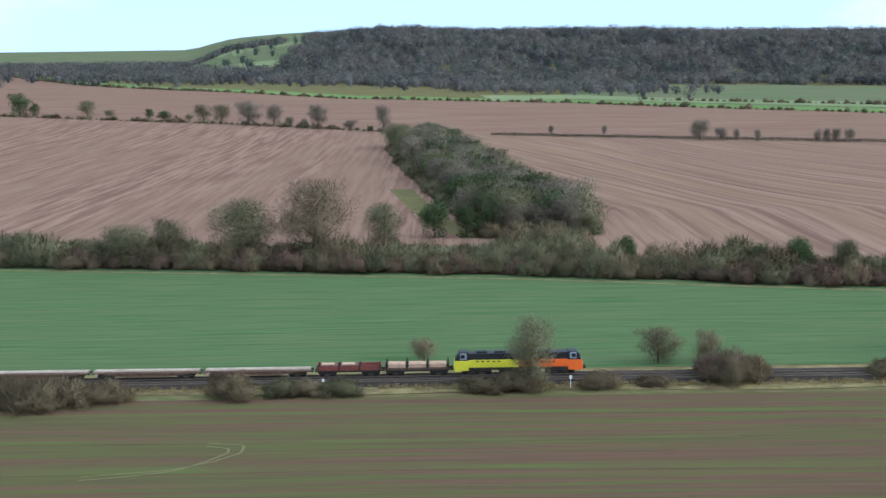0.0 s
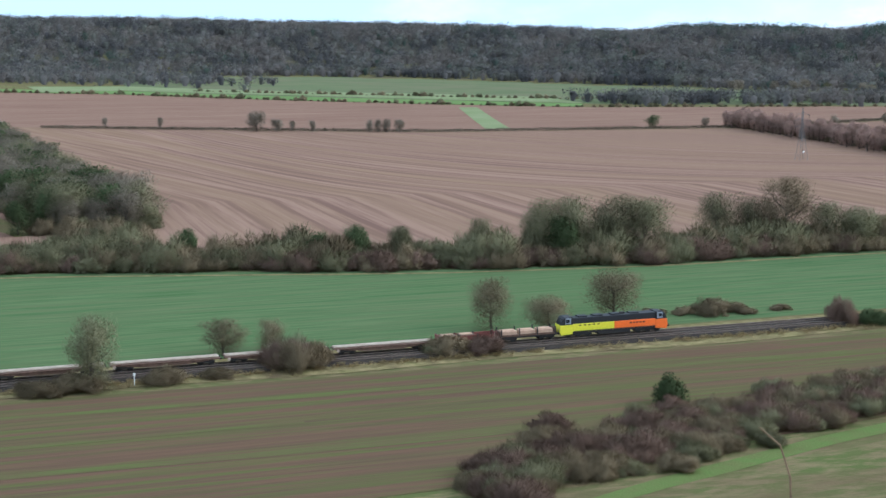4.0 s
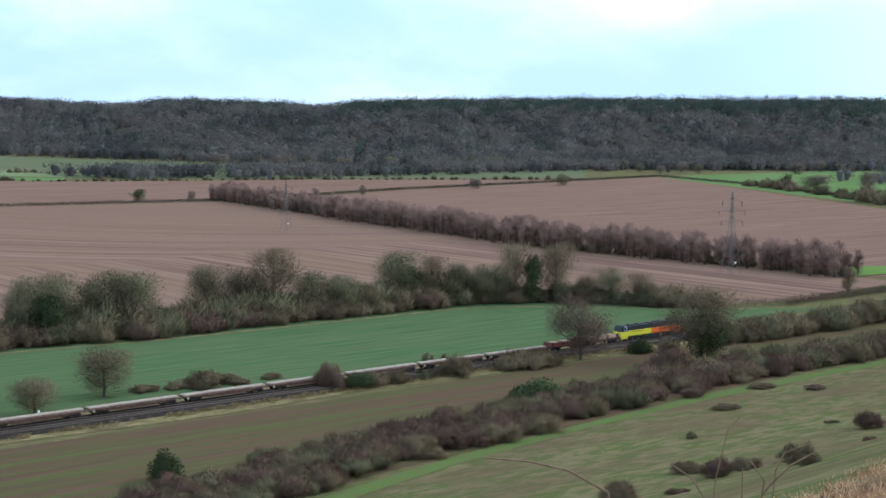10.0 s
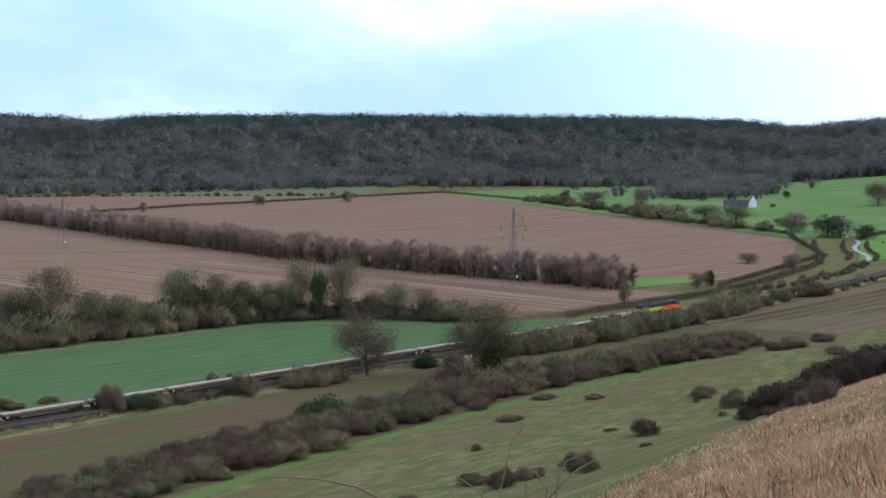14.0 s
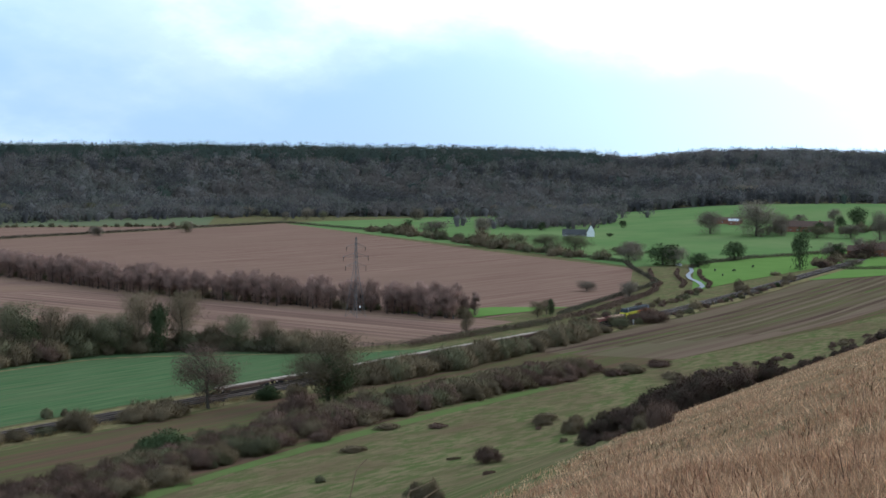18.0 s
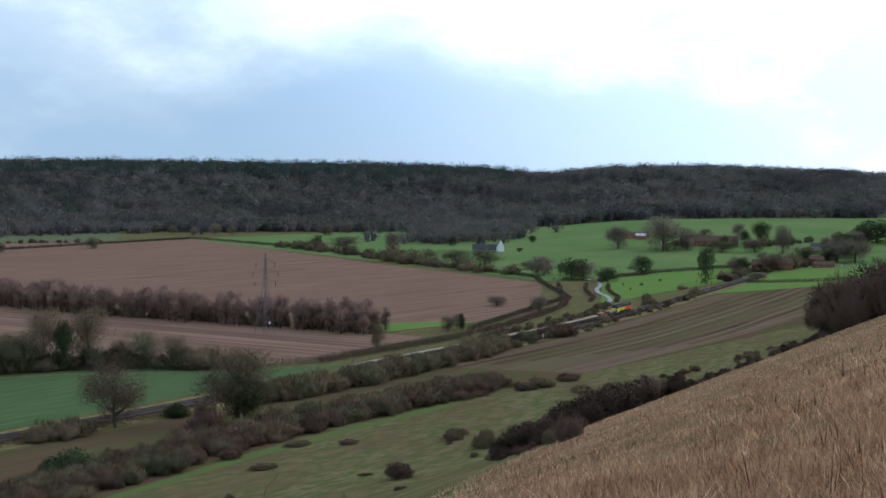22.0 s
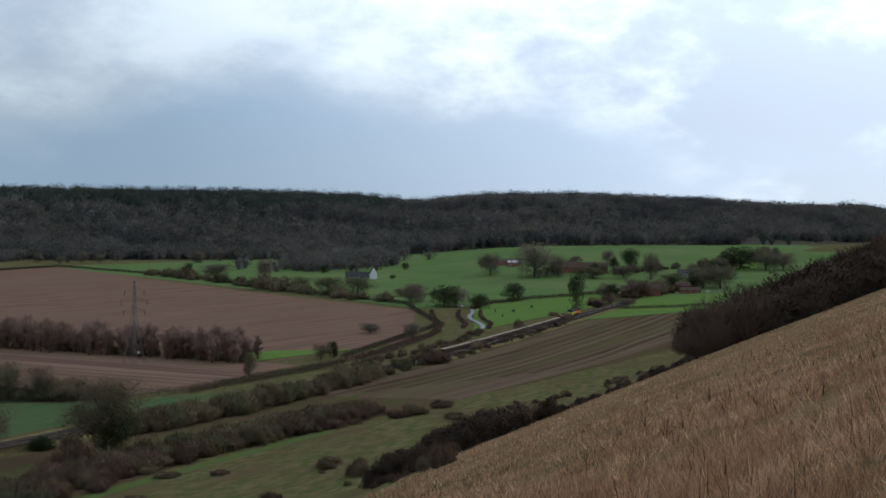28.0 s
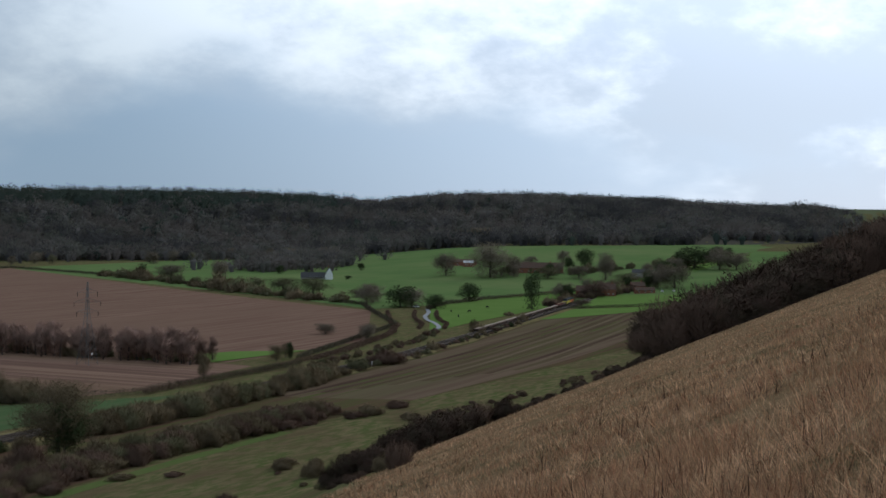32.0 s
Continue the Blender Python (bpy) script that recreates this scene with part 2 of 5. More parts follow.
SLOPE_D = (0, 12, 45, 72, 90, 112, 136, 176, 220.5, 260, 330, 450, 700)
SLOPE_Z = (0, 0, 1.2, 2.7, 4.0, 7.2, 15.0, 32.6, 51.2, 67.5, 92, 108, 112)
AZ = (-30, -12, -8, -3, 5, 17, 25, 35, 45, 55, 62, 68, 76, 84, 100)
FOOT_R = (2300, 2300, 2200, 2100, 2050, 1950, 1700, 1500, 1450, 1450, 1500, 1500, 1550, 1750, 1900)
CREST_AZ = (-30, -14, -10.5, -8.7, -7, -4.3, -2, 2, 7.4, 12, 17, 21, 24, 26.8, 28.2, 31, 33, 34.8, 36.2, 40, 46, 52, 57, 60, 62, 63.4, 65, 67, 70, 72, 75, 77, 79, 84, 100)
CREST = (-0.9, -0.8, -0.4, 0.25, 0.5, 0.78, 1.1, 1.15, 1.11, 0.97, 0.88, 0.77, 0.63, 0.55, 0.74, 0.71, 0.65, 0.53, 0.74, 0.83, 0.88, 0.9, 0.9, 0.85, 0.73, 0.6, 0.74, 0.92, 0.98, 0.92, 0.84, 0.7, 0.62, 0.62, 0.6)
RISE = (24, 24, 24, 22, 14, 9, 6, 5, 5, 6, 10, 22, 26, 26, 26)


def height(x, y):
    d = rail_y(x) - y
    z = 0.0
    if d > 0:
        z = table(SLOPE_D, SLOPE_Z, d) + 10 * math.tanh(0.0027 * x) * smooth(100, 180, d)
    r = math.hypot(x, y)
    if r < 800:
        return z
    az = math.degrees(math.atan2(x, y))
    rise = table(AZ, RISE, az)
    foot = table(AZ, FOOT_R, az)
    z += rise * smooth(850, min(foot, 1700), r)
    top = foot + 480
    crest = 52.8 + top * math.tan(math.radians(table(CREST_AZ, CREST, az))) - 10
    z += max(0.0, crest - rise) * smooth(foot - 30, top, r) * smooth(60, 0, d)
    z += (20 * smooth(1650, 2400, r) + 48 * smooth(2700, 4300, r)) * smooth(2, -6, az) + 26 * smooth(2300, 4300, r) * smooth(76, 80, az) * smooth(60, 0, d)
    return z


def mesh_of(name, verts, faces, mats, idx=None, smooth_faces=False):
    me = bpy.data.meshes.new(name)
    me.from_pydata(verts, [], faces)
    for m in (mats if isinstance(mats, (list, tuple)) else [mats]):
        me.materials.append(m)
    if idx is not None:
        me.polygons.foreach_set("material_index", idx)
    if smooth_faces:
        me.polygons.foreach_set("use_smooth", [True] * len(me.polygons))
    me.update()
    return me


def thing(name, label, category, at=(0, 0, 0), group="", kind=""):
    ob = new(name)
    ob.location = at
    return tagged(ob, label, category, group, kind)


def part(name, data, mat=None, parent=None, label=""):
    """One mesh object under a thing or part, from a bmesh or a mesh."""
    if isinstance(data, bmesh.types.BMesh):
        me = bpy.data.meshes.new(name)
        data.to_mesh(me)
        data.free()
        me.materials.append(mat)
    else:
        me = data
    ob = new(name, me)
    ob.parent = parent
    if label:
        ob["label"] = label
    return ob


def polar_xy(az, r):
    return r * math.sin(radians(az)), r * math.cos(radians(az))


def ground_sheet():
    az = [-180 + 6 * k for k in range(26)] + [-25 + 0.4 * k for k in range(300)] + [95 + 5 * k for k in range(17)]
    rad = [0.0, 1.0]
    while rad[-1] < 4750:
        rad.append(rad[-1] * 1.035 + 0.15)
    verts = [(0, 0, height(0, 0))]
    for r in rad[1:]:
        for a in az:
            x, y = r * math.sin(radians(a)), r * math.cos(radians(a))
            verts.append((x, y, height(x, y) - 0.12))
    n = len(az)
    faces = [(0, 1 + (k + 1) % n, 1 + k) for k in range(n)]
    for i in range(len(rad) - 2):
        a, b = 1 + i * n, 1 + (i + 1) * n
        faces += [(a + k, a + (k + 1) % n, b + (k + 1) % n, b + k) for k in range(n)]
    ob = new("ground", mesh_of("ground", verts, faces, M_meadow, smooth_faces=True))
    tagged(ob, "rough grass of the valley floor and the chalk hillside", "ground", kind="structure")


ground_sheet()


def along(points, u):
    """The point at share u of a line of points."""
    lens = [math.hypot(b[0] - a[0], b[1] - a[1]) for a, b in zip(points, points[1:])]
    d = u * sum(lens)
    for (a, b), w in zip(zip(points, points[1:]), lens):
        if d <= w or (a, b) == (points[-2], points[-1]):
            k = d / w
            return a[0] + (b[0] - a[0]) * k, a[1] + (b[1] - a[1]) * k
        d -= w


def length(points):
    return sum(math.hypot(b[0] - a[0], b[1] - a[1]) for a, b in zip(points, points[1:]))


def field(name, near, far, mat, label, lift=-0.06, nu=60, nv=40, cat="field"):
    """A field between a near and a far line of points, laid on the ground."""
    verts, faces = [], []
    for j in range(nv + 1):
        for i in range(nu + 1):
            a, b = along(near, i / nu), along(far, i / nu)
            k = j / nv
            x, y = a[0] + (b[0] - a[0]) * k, a[1] + (b[1] - a[1]) * k
            verts.append((x, y, height(x, y) + lift))
    for j in range(nv):
        for i in range(nu):
            a = j * (nu + 1) + i
            faces.append((a, a + 1, a + nu + 2, a + nu + 1))
    ob = new(name, mesh_of(name, verts, faces, mat, smooth_faces=True))
    return tagged(ob, label, cat, kind="structure")


def drilled(ob, bend):
    """Gives a field coordinates across and along its drill lines; bend(x, y) is the distance across."""
    uv = ob.data.uv_layers.new(name="drill")
    co = [ob.data.vertices[l.vertex_index].co for l in ob.data.loops]
    uv.data.foreach_set("uv", [k for p in co for k in (bend(p.x, p.y), p.y)])
    return ob


def sweep(x, y):
    return x + (0.22 + (max(0.0, x - 80) / 150) ** 1.6) * max(0.0, y - 470) ** 1.0


def ribbon_path(name, points, width, mat, label, lift, cat, steps=60):
    """A strip of even width along a line of points."""
    line = [along(points, k / steps) for k in range(steps + 1)]
    for _ in range(6):
        line = [line[0]] + [((a[0] + 2 * b[0] + c[0]) / 4, (a[1] + 2 * b[1] + c[1]) / 4) for a, b, c in zip(line, line[1:], line[2:])] + [line[-1]]
    sides = ([], [])
    for k, p in enumerate(line):
        a, b = line[max(0, k - 1)], line[min(steps, k + 1)]
        w = math.hypot(b[0] - a[0], b[1] - a[1])
        nx, ny = -(b[1] - a[1]) / w * width / 2, (b[0] - a[0]) / w * width / 2
        sides[0].append((p[0] - nx, p[1] - ny))
        sides[1].append((p[0] + nx, p[1] + ny))
    verts = [(x, y, height(x, y) + lift) for side in sides for x, y in side]
    n = steps + 1
    ob = new(name, mesh_of(name, verts, [(k, k + 1, n + k + 1, n + k) for k in range(steps)], mat, smooth_faces=True))
    return tagged(ob, label, cat, kind="structure")


field("field_1", [(-220, 211), (330, 209), (560, 224), (780, 250)], [(-220, 128), (60, 142), (120, 154), (250, 170), (330, 160), (560, 140), (700, 190)],
      M_stubble, "brown stubble field with streaks of new grass")
field("field_2", [(-220, 229), (0, 229), (335, 229)], [(-220, 380), (-117, 357), (15, 331), (98, 306), (150, 298), (267, 297), (322, 238)],
      M_green, "green field of young winter wheat")
field("field_3", [(-330, 400), (-117, 365), (15, 338)], [(-900, 1350), (-400, 1230), (-170, 1104), (-34, 985)],
      M_plough, "brown ploughed field with pale drill lines")
drilled(field("field_4", [(15, 338), (98, 312), (150, 304), (272, 302), (306, 256), (340, 245), (412, 252)], [(-34, 985), (34, 940), (261, 810), (460, 776)],
              M_plough_sweep, "brown ploughed field with sweeping pale drill lines", nu=90, nv=60), sweep)
field("field_5", [(416, 266), (520, 262), (690, 345)], [(470, 776), (640, 815), (950, 830)],
      M_plough_x, "brown ploughed field on a low rise")
field("field_6", [(-900, 1330), (-378, 1175), (-171, 1084), (-34, 986), (34, 942), (260, 814), (470, 780), (650, 822), (951, 838)],
      [(-1000, 2150), (-657, 2035), (-309, 1554), (-103, 1370), (120, 1344), (368, 1136), (480, 1055), (660, 977), (860, 848)],
      M_plough_x, "distant bare field between hedges")
field("field_7", [(700, 350), (893, 640), (960, 834)], [(740, 335), (1010, 600), (1180, 800)],
      M_pasture2, "green grass strip behind a hedge", 0.1)
field("field_8", [(572, 256), (640, 262), (748, 266), (900, 276), (1300, 250)], [(712, 318), (740, 330), (820, 330), (1000, 290), (1360, 260)],
      M_pasture, "bright green grazed pasture", 0.1)
field("field_9", [(742, 334), (820, 334), (1000, 300), (1400, 262)], [(1010, 600), (1290, 660), (1385, 620), (1350, 460), (1640, 300)],
      M_pasture2, "green pasture below the wood", 0.05, 60, 60)
field("field_13", [(745, 400), (1000, 310), (1500, 262)], [(940, 820), (1330, 760), (1720, 420)],
      M_pasture2, "green pasture round the white cottage", -0.06, 60, 40)
field("field_16", [(676, 239), (763, 196)], [(768, 250), (800, 205)], M_pasture, "pale green strip of grass beyond the ploughed field", 0.12, 20, 10)
field("field_17", [(778, 252), (808, 206), (830, 150)], [(905, 276), (915, 212), (960, 150)], M_pasture, "green paddock beside the village", 0.1, 20, 20)
field("field_18", [(905, 276), (915, 212), (960, 150)], [(1400, 262), (1400, 200), (1400, 150)], M_pasture2, "green ground among the village gardens", 0.05, 30, 20)
field("field_19", [polar_xy(a, 2330) for a in (-30, -20, -12, -9, -5)], [polar_xy(a, 4650) for a in (-30, -20, -12, -9, -5)], M_dull,
      "far grey-green downland on the horizon", 0.5, 40, 40)
field("field_20", [polar_xy(a, 1950) for a in (76, 82, 88, 96)], [polar_xy(a, 4650) for a in (76, 82, 88, 96)], M_dull, "far grey-green fields beyond the village", 0.5, 40, 40)
field("field_10", [(-650, 2045), (-309, 1560), (-103, 1376), (120, 1350), (368, 1142), (480, 1061)], [(-650, 2120), (-290, 1610), (-90, 1420), (135, 1400), (380, 1210), (500, 1110)],
      M_pasture2, "distant green field strip", 0.1)
field("field_11", [(50, 1362), (135, 1408), (300, 1290), (420, 1185), (505, 1110)], [(40, 1460), (140, 1500), (292, 1380), (415, 1310), (510, 1230)],
      M_pale, "pale green distant field strip", 0.3)
field("field_12", [polar_xy(a, table(AZ, FOOT_R, a) - 10) for a in (-12, -10, -8, -6)], [polar_xy(a, table(AZ, FOOT_R, a) + 520) for a in (-12, -10, -8, -5)],
      M_pale, "pale green grass shoulder of the hill", 0.3)
field("field_14", [(135, 1402), (380, 1212), (500, 1112), (680, 985), (875, 855)], [polar_xy(a, table(AZ, FOOT_R, a)) for a in (5, 14, 24, 34, 46)], M_dull,
      "distant green meadow at the foot of the wood", -0.09, 90, 10)
BROW_X = [345 + 21.5 * k for k in range(21)]
field("field_15", [(x, rail_y(x) - 66 * (1 + 0.0006 * (x - 350)) + 30 * smooth(560, 345, x) * 0.2) for x in BROW_X], [(x, rail_y(x) - 10) for x in BROW_X],
      M_bare, "bare brown field ploughed in long bands", -0.05, 90, 30)
for k in range(8):
    gap, x0, x1 = 17 + 5.5 * k, 345 + 12 * k, (760, 755, 750, 745, 740, 735, 730, 720)[k]
    steps = [x0 + (x1 - x0) * j / 20 for j in range(21)]
    for wide, off, mat, label in ((3.0, 0, M_plough_dark, "dark brown strip of bare soil along the field"), (1.3, 3.4, M_stripe if k in (0, 1, 4) else M_pale_soil, "pale streak between the plough bands")):
        if off and k in (2, 5):
            continue
        field("soil_strip" if off == 0 else "grass_stripe", [(x, rail_y(x) - (gap + off + wide) * (1 + 0.0006 * (x - 350)) + 0.4 * math.sin(x * 0.06 + k)) for x in steps],
              [(x, rail_y(x) - (gap + off) * (1 + 0.0006 * (x - 350)) + 0.4 * math.sin(x * 0.05 + 2 * k)) for x in steps], mat, label, -0.03, 80, 2, "field")
for gap, wide, x0, x1 in ((20, 2.4, -140, 420), (27, 1.2, 60, 460), (37, 2.2, -220, 40), (41, 1.6, 90, 330), (52, 3.0, -60, 120), (24, 1.5, 200, 335)):
    steps = [x0 + (x1 - x0) * k / 24 for k in range(25)]
    field("grass_stripe", [(x, rail_y(x) - gap - wide - 0.012 * x + 0.5 * math.sin(x * 0.07 + gap)) for x in steps],
          [(x, rail_y(x) - gap - 0.012 * x + 0.5 * math.sin(x * 0.05 + gap * 2)) for x in steps], M_stripe, "streak of new green grass in the stubble", -0.035, 120, 2, "grass")
ribbon_path("field_margin", [(-220, 375), (-117, 352), (15, 325.8), (98, 301), (150, 293), (258, 291.5), (286, 266), (318, 240)], 1.5, M_verge,
            "pale straw margin along the wheat field hedge", -0.02, "verge", 120)
ribbon_path("grass_bank", [(10, 402), (-1, 440), (-10, 500), (-18, 560)], 9, M_meadow, "green grass bank beside the copse", -0.02, "grass")
ribbon_path("green_track", [(383.1, 1082.1), (348.15, 954.15), (313.2, 826.2)], 16, M_pale, "green strip of grass across the bare field", 0.05, "grass")
field("verge_near", [(x, rail_y(x) - 7.5 + math.sin(x * 0.09)) for x in range(-220, 780, 10)], [(x, rail_y(x) - 3.2) for x in range(-220, 780, 10)], M_verge,
      "dry straw-coloured verge beside the railway", -0.02, 160, 4, "verge")
field("verge_far", [(x, rail_y(x) + 4.6) for x in range(-220, 340, 40)], [(x, rail_y(x) + 8) for x in range(-220, 340, 40)], M_verge,
      "rough verge beside the railway", -0.02, 120, 3, "verge")
field("dry_grass_slope", [(-40, -60), (40, -60), (160, -60)], [(-40, 8), (10, 13), (24, 16), (50, 25), (66, 29), (95, 20), (107, 9), (160, -10)],
      M_straw, "slope of tall dry straw-coloured grass", 0.02, 120, 60, "grass")
field("field_edge", [(40, 116.8), (70, 131.5), (100, 142.5), (130, 150.5), (165, 156.4), (200, 159.5), (240, 160.6), (280, 160.1)], [(40, 120.8), (70, 135.5), (100, 146.5), (130, 154.5), (165, 160.4), (200, 163.5), (240, 164.6), (280, 164.1)],
      M_strip, "bright green strip of grass below the scrub", -0.08, 80, 6, "grass")
field("grass_corner", [(414, 270), (470, 262)], [(408, 300), (450, 285)], M_pasture, "bright green corner of grass", 0.15, 10, 10, "grass")

# ------------------------------------------------------------------ plants
rng = np.random.default_rng(7)


def slivers(centres, radii, count, size, width, up=0.2, seed=1, whole=None, shell=0.45):
    """Small pointed blades scattered through ellipsoids: corners, faces, and normals that point out of the crown."""
    g = np.random.default_rng(seed)
    k = len(centres)
    pick = g.integers(0, k, count)
    d = g.normal(size=(count, 3))
    d /= np.linalg.norm(d, axis=1)[:, None]
    rr = g.random(count) ** shell
    p = centres[pick] + d * rr[:, None] * radii[pick]
    way = d + g.normal(size=(count, 3)) * 0.7
    way[:, 2] += up
    way /= np.linalg.norm(way, axis=1)[:, None]
    side = np.cross(way, g.normal(size=(count, 3)))
    side /= np.linalg.norm(side, axis=1)[:, None]
    ln = size * (0.6 + 0.8 * g.random(count))[:, None]
    wd = width * (0.6 + 0.8 * g.random(count))[:, None]
    out = d if whole is None else 0.55 * d + 0.8 * (p - whole) / np.linalg.norm(p - whole, axis=1)[:, None]
    out = out + g.normal(size=(count, 3)) * 0.13
    out[:, 2] += 0.25
    out /= np.linalg.norm(out, axis=1)[:, None]
    turn = np.sum(np.cross(side, way) * out, axis=1) < 0
    side[turn] *= -1
    v = np.empty((count, 3, 3))
    v[:, 0], v[:, 1], v[:, 2] = p - side * wd / 2, p + side * wd / 2, p + way * ln
    return v.reshape(-1, 3), np.arange(count * 3).reshape(-1, 3), np.repeat(out, 3, axis=0)


def quick_mesh(name, v, f, mats, nrm, idx=None):
    """A smooth mesh of triangles from arrays, with the given normals."""
    me = bpy.data.meshes.new(name)
    me.vertices.add(len(v))
    me.vertices.foreach_set("co", np.ascontiguousarray(v, dtype=np.float32).ravel())
    me.loops.add(len(f) * 3)
    me.loops.foreach_set("vertex_index", np.ascontiguousarray(f, dtype=np.int32).ravel())
    me.polygons.add(len(f))
    me.polygons.foreach_set("loop_start", np.arange(0, len(f) * 3, 3, dtype=np.int32))
    for m in (mats if isinstance(mats, (list, tuple)) else [mats]):
        me.materials.append(m)
    if idx is not None:
        me.polygons.foreach_set("material_index", np.ascontiguousarray(idx, dtype=np.int32))
    me.polygons.foreach_set("use_smooth", np.ones(len(f), dtype=bool))
    me.update(calc_edges=True)
    me.normals_split_custom_set_from_vertices(nrm.tolist())
    return me


def leafy(name, v, f, nrm, mat):
    return quick_mesh(name, v, f, mat, nrm)


def limb(bm, a, b, ra, rb, sides=5):
    a, b = Vector(a), Vector(b)
    q = (b - a).to_track_quat("Z", "Y")
    rings = []
    for p, r in ((a, ra), (b, rb)):
        rings.append([bm.verts.new(p + q @ Vector((r * math.cos(6.2832 * k / sides), r * math.sin(6.2832 * k / sides), 0)))
                      for k in range(sides)])
    for k in range(sides):
        bm.faces.new((rings[0][k], rings[0][(k + 1) % sides], rings[1][(k + 1) % sides], rings[1][k]))


def tree_meshes(seed, h, spread, blades, size, width, mat, low=0.25, limbs=14, full=0.42, skirt=0.35, up=0.5):
    """Trunk and crown of a tree, h high; its crown begins at share low of it."""
    g = random.Random(seed)
    bm = bmesh.new()
    top = Vector((g.uniform(-0.3, 0.3), g.uniform(-0.3, 0.3), h * 0.62))
    r0 = h * 0.028
    mid = Vector((g.uniform(-0.2, 0.2), g.uniform(-0.2, 0.2), h * 0.3))
    limb(bm, (0, 0, -0.3), mid, r0, r0 * 0.75, 7)
    limb(bm, mid, top, r0 * 0.75, r0 * 0.3, 6)
    tips = [top]
    for k in range(limbs):
        s = g.uniform(max(0.15, low * 0.7), 0.6)
        base = mid * (s / 0.3) if s < 0.3 else mid.lerp(top, (s - 0.3) / 0.32)
        a = k * 2.4 + g.uniform(-0.4, 0.4)
        reach = spread * g.uniform(0.45, 1.0) * math.sqrt(max(0.15, 1 - ((s - 0.35) / 0.5) ** 2))
        end = base + Vector((math.cos(a) * reach, math.sin(a) * reach, h * g.uniform(0.1, 0.33)))
        knee = base.lerp(end, 0.5) + Vector((0, 0, -h * 0.02))
        limb(bm, base, knee, r0 * 0.35, r0 * 0.22, 4)
        limb(bm, knee, end, r0 * 0.22, r0 * 0.08, 4)
        tips.append(end)
        for _ in range(3):
            e2 = knee.lerp(end, g.random()) + Vector((g.uniform(-1, 1), g.uniform(-1, 1), g.uniform(0.2, 1.2))) * spread * 0.33
            limb(bm, knee.lerp(end, 0.5), e2, r0 * 0.1, r0 * 0.03, 3)
            tips.append(e2)
    trunk = bpy.data.meshes.new("trunk")
    bm.to_mesh(trunk)
    bm.free()
    trunk.materials.append(M_bark)
    c = np.array([tuple(t) for t in tips])
    c[:, 2] = np.clip(c[:, 2], h * low, h * 0.95)
    g2 = np.random.default_rng(seed)
    n = int(limbs * 2.6)
    u = g2.random(n)
    prof = np.where(u > 0.42, np.sqrt(np.maximum(0.02, 1 - ((u - 0.42) / 0.6) ** 2)), skirt + (1 - skirt) * u / 0.42)
    turn = g2.uniform(0, 6.283, n)
    out = spread * 0.9 * prof * g2.random(n) ** 0.5
    extra = np.stack([np.cos(turn) * out, np.sin(turn) * out, h * (low + (0.92 - low) * u)], 1)
    c = np.concatenate([c, extra])
    rad = np.full((len(c), 3), spread * full) * (0.6 + 0.6 * g2.random((len(c), 1)))
    rad[:, 2] = np.minimum(rad[:, 2], h * 0.17)
    v, f, nrm = slivers(c, rad, blades, size, width, up, seed, np.array([0, 0, h * (0.4 + low / 2)]))
    v[:, 2] = np.clip(v[:, 2], 0.02, h * 1.04)
    return trunk, leafy("crown", v, f, nrm, mat)


def shrub_mesh(seed, r, h, blades, size, width, mat, lobes=40, dome=False, up=1.5):
    g = np.random.default_rng(seed)
    x, y = g.uniform(-1, 1, lobes), g.uniform(-1, 1, lobes)
    top = (1 - 0.55 * np.minimum(1, x * x * 0.8 + y * y * 0.4)) * g.uniform(0.7, 1.05, lobes)
    c = np.stack([x * r * 0.85, y * r * 0.6, top * g.uniform(0.15, 0.78, lobes) * h], 1)
    rad = np.stack([g.uniform(0.14, 0.42, lobes) * r, g.uniform(0.14, 0.42, lobes) * r, g.uniform(0.14, 0.3, lobes) * h], 1)
    if dome:
        c[:, :2] *= 0.8
        c[:, 2] = h * (0.12 + 0.5 * (1 - 0.7 * np.minimum(1, x * x + y * y)) * g.random(lobes) ** 0.5)
        rad[:, :2], rad[:, 2] = r * 0.42, h * 0.3
    v, f, nrm = slivers(c, rad, blades, size, width, 0.2 if dome else up, seed, np.array([0, 0, h * 0.25]))
    v[:, 2] = np.maximum(v[:, 2], 0.02)
    return leafy("branches", v, f, nrm, mat)


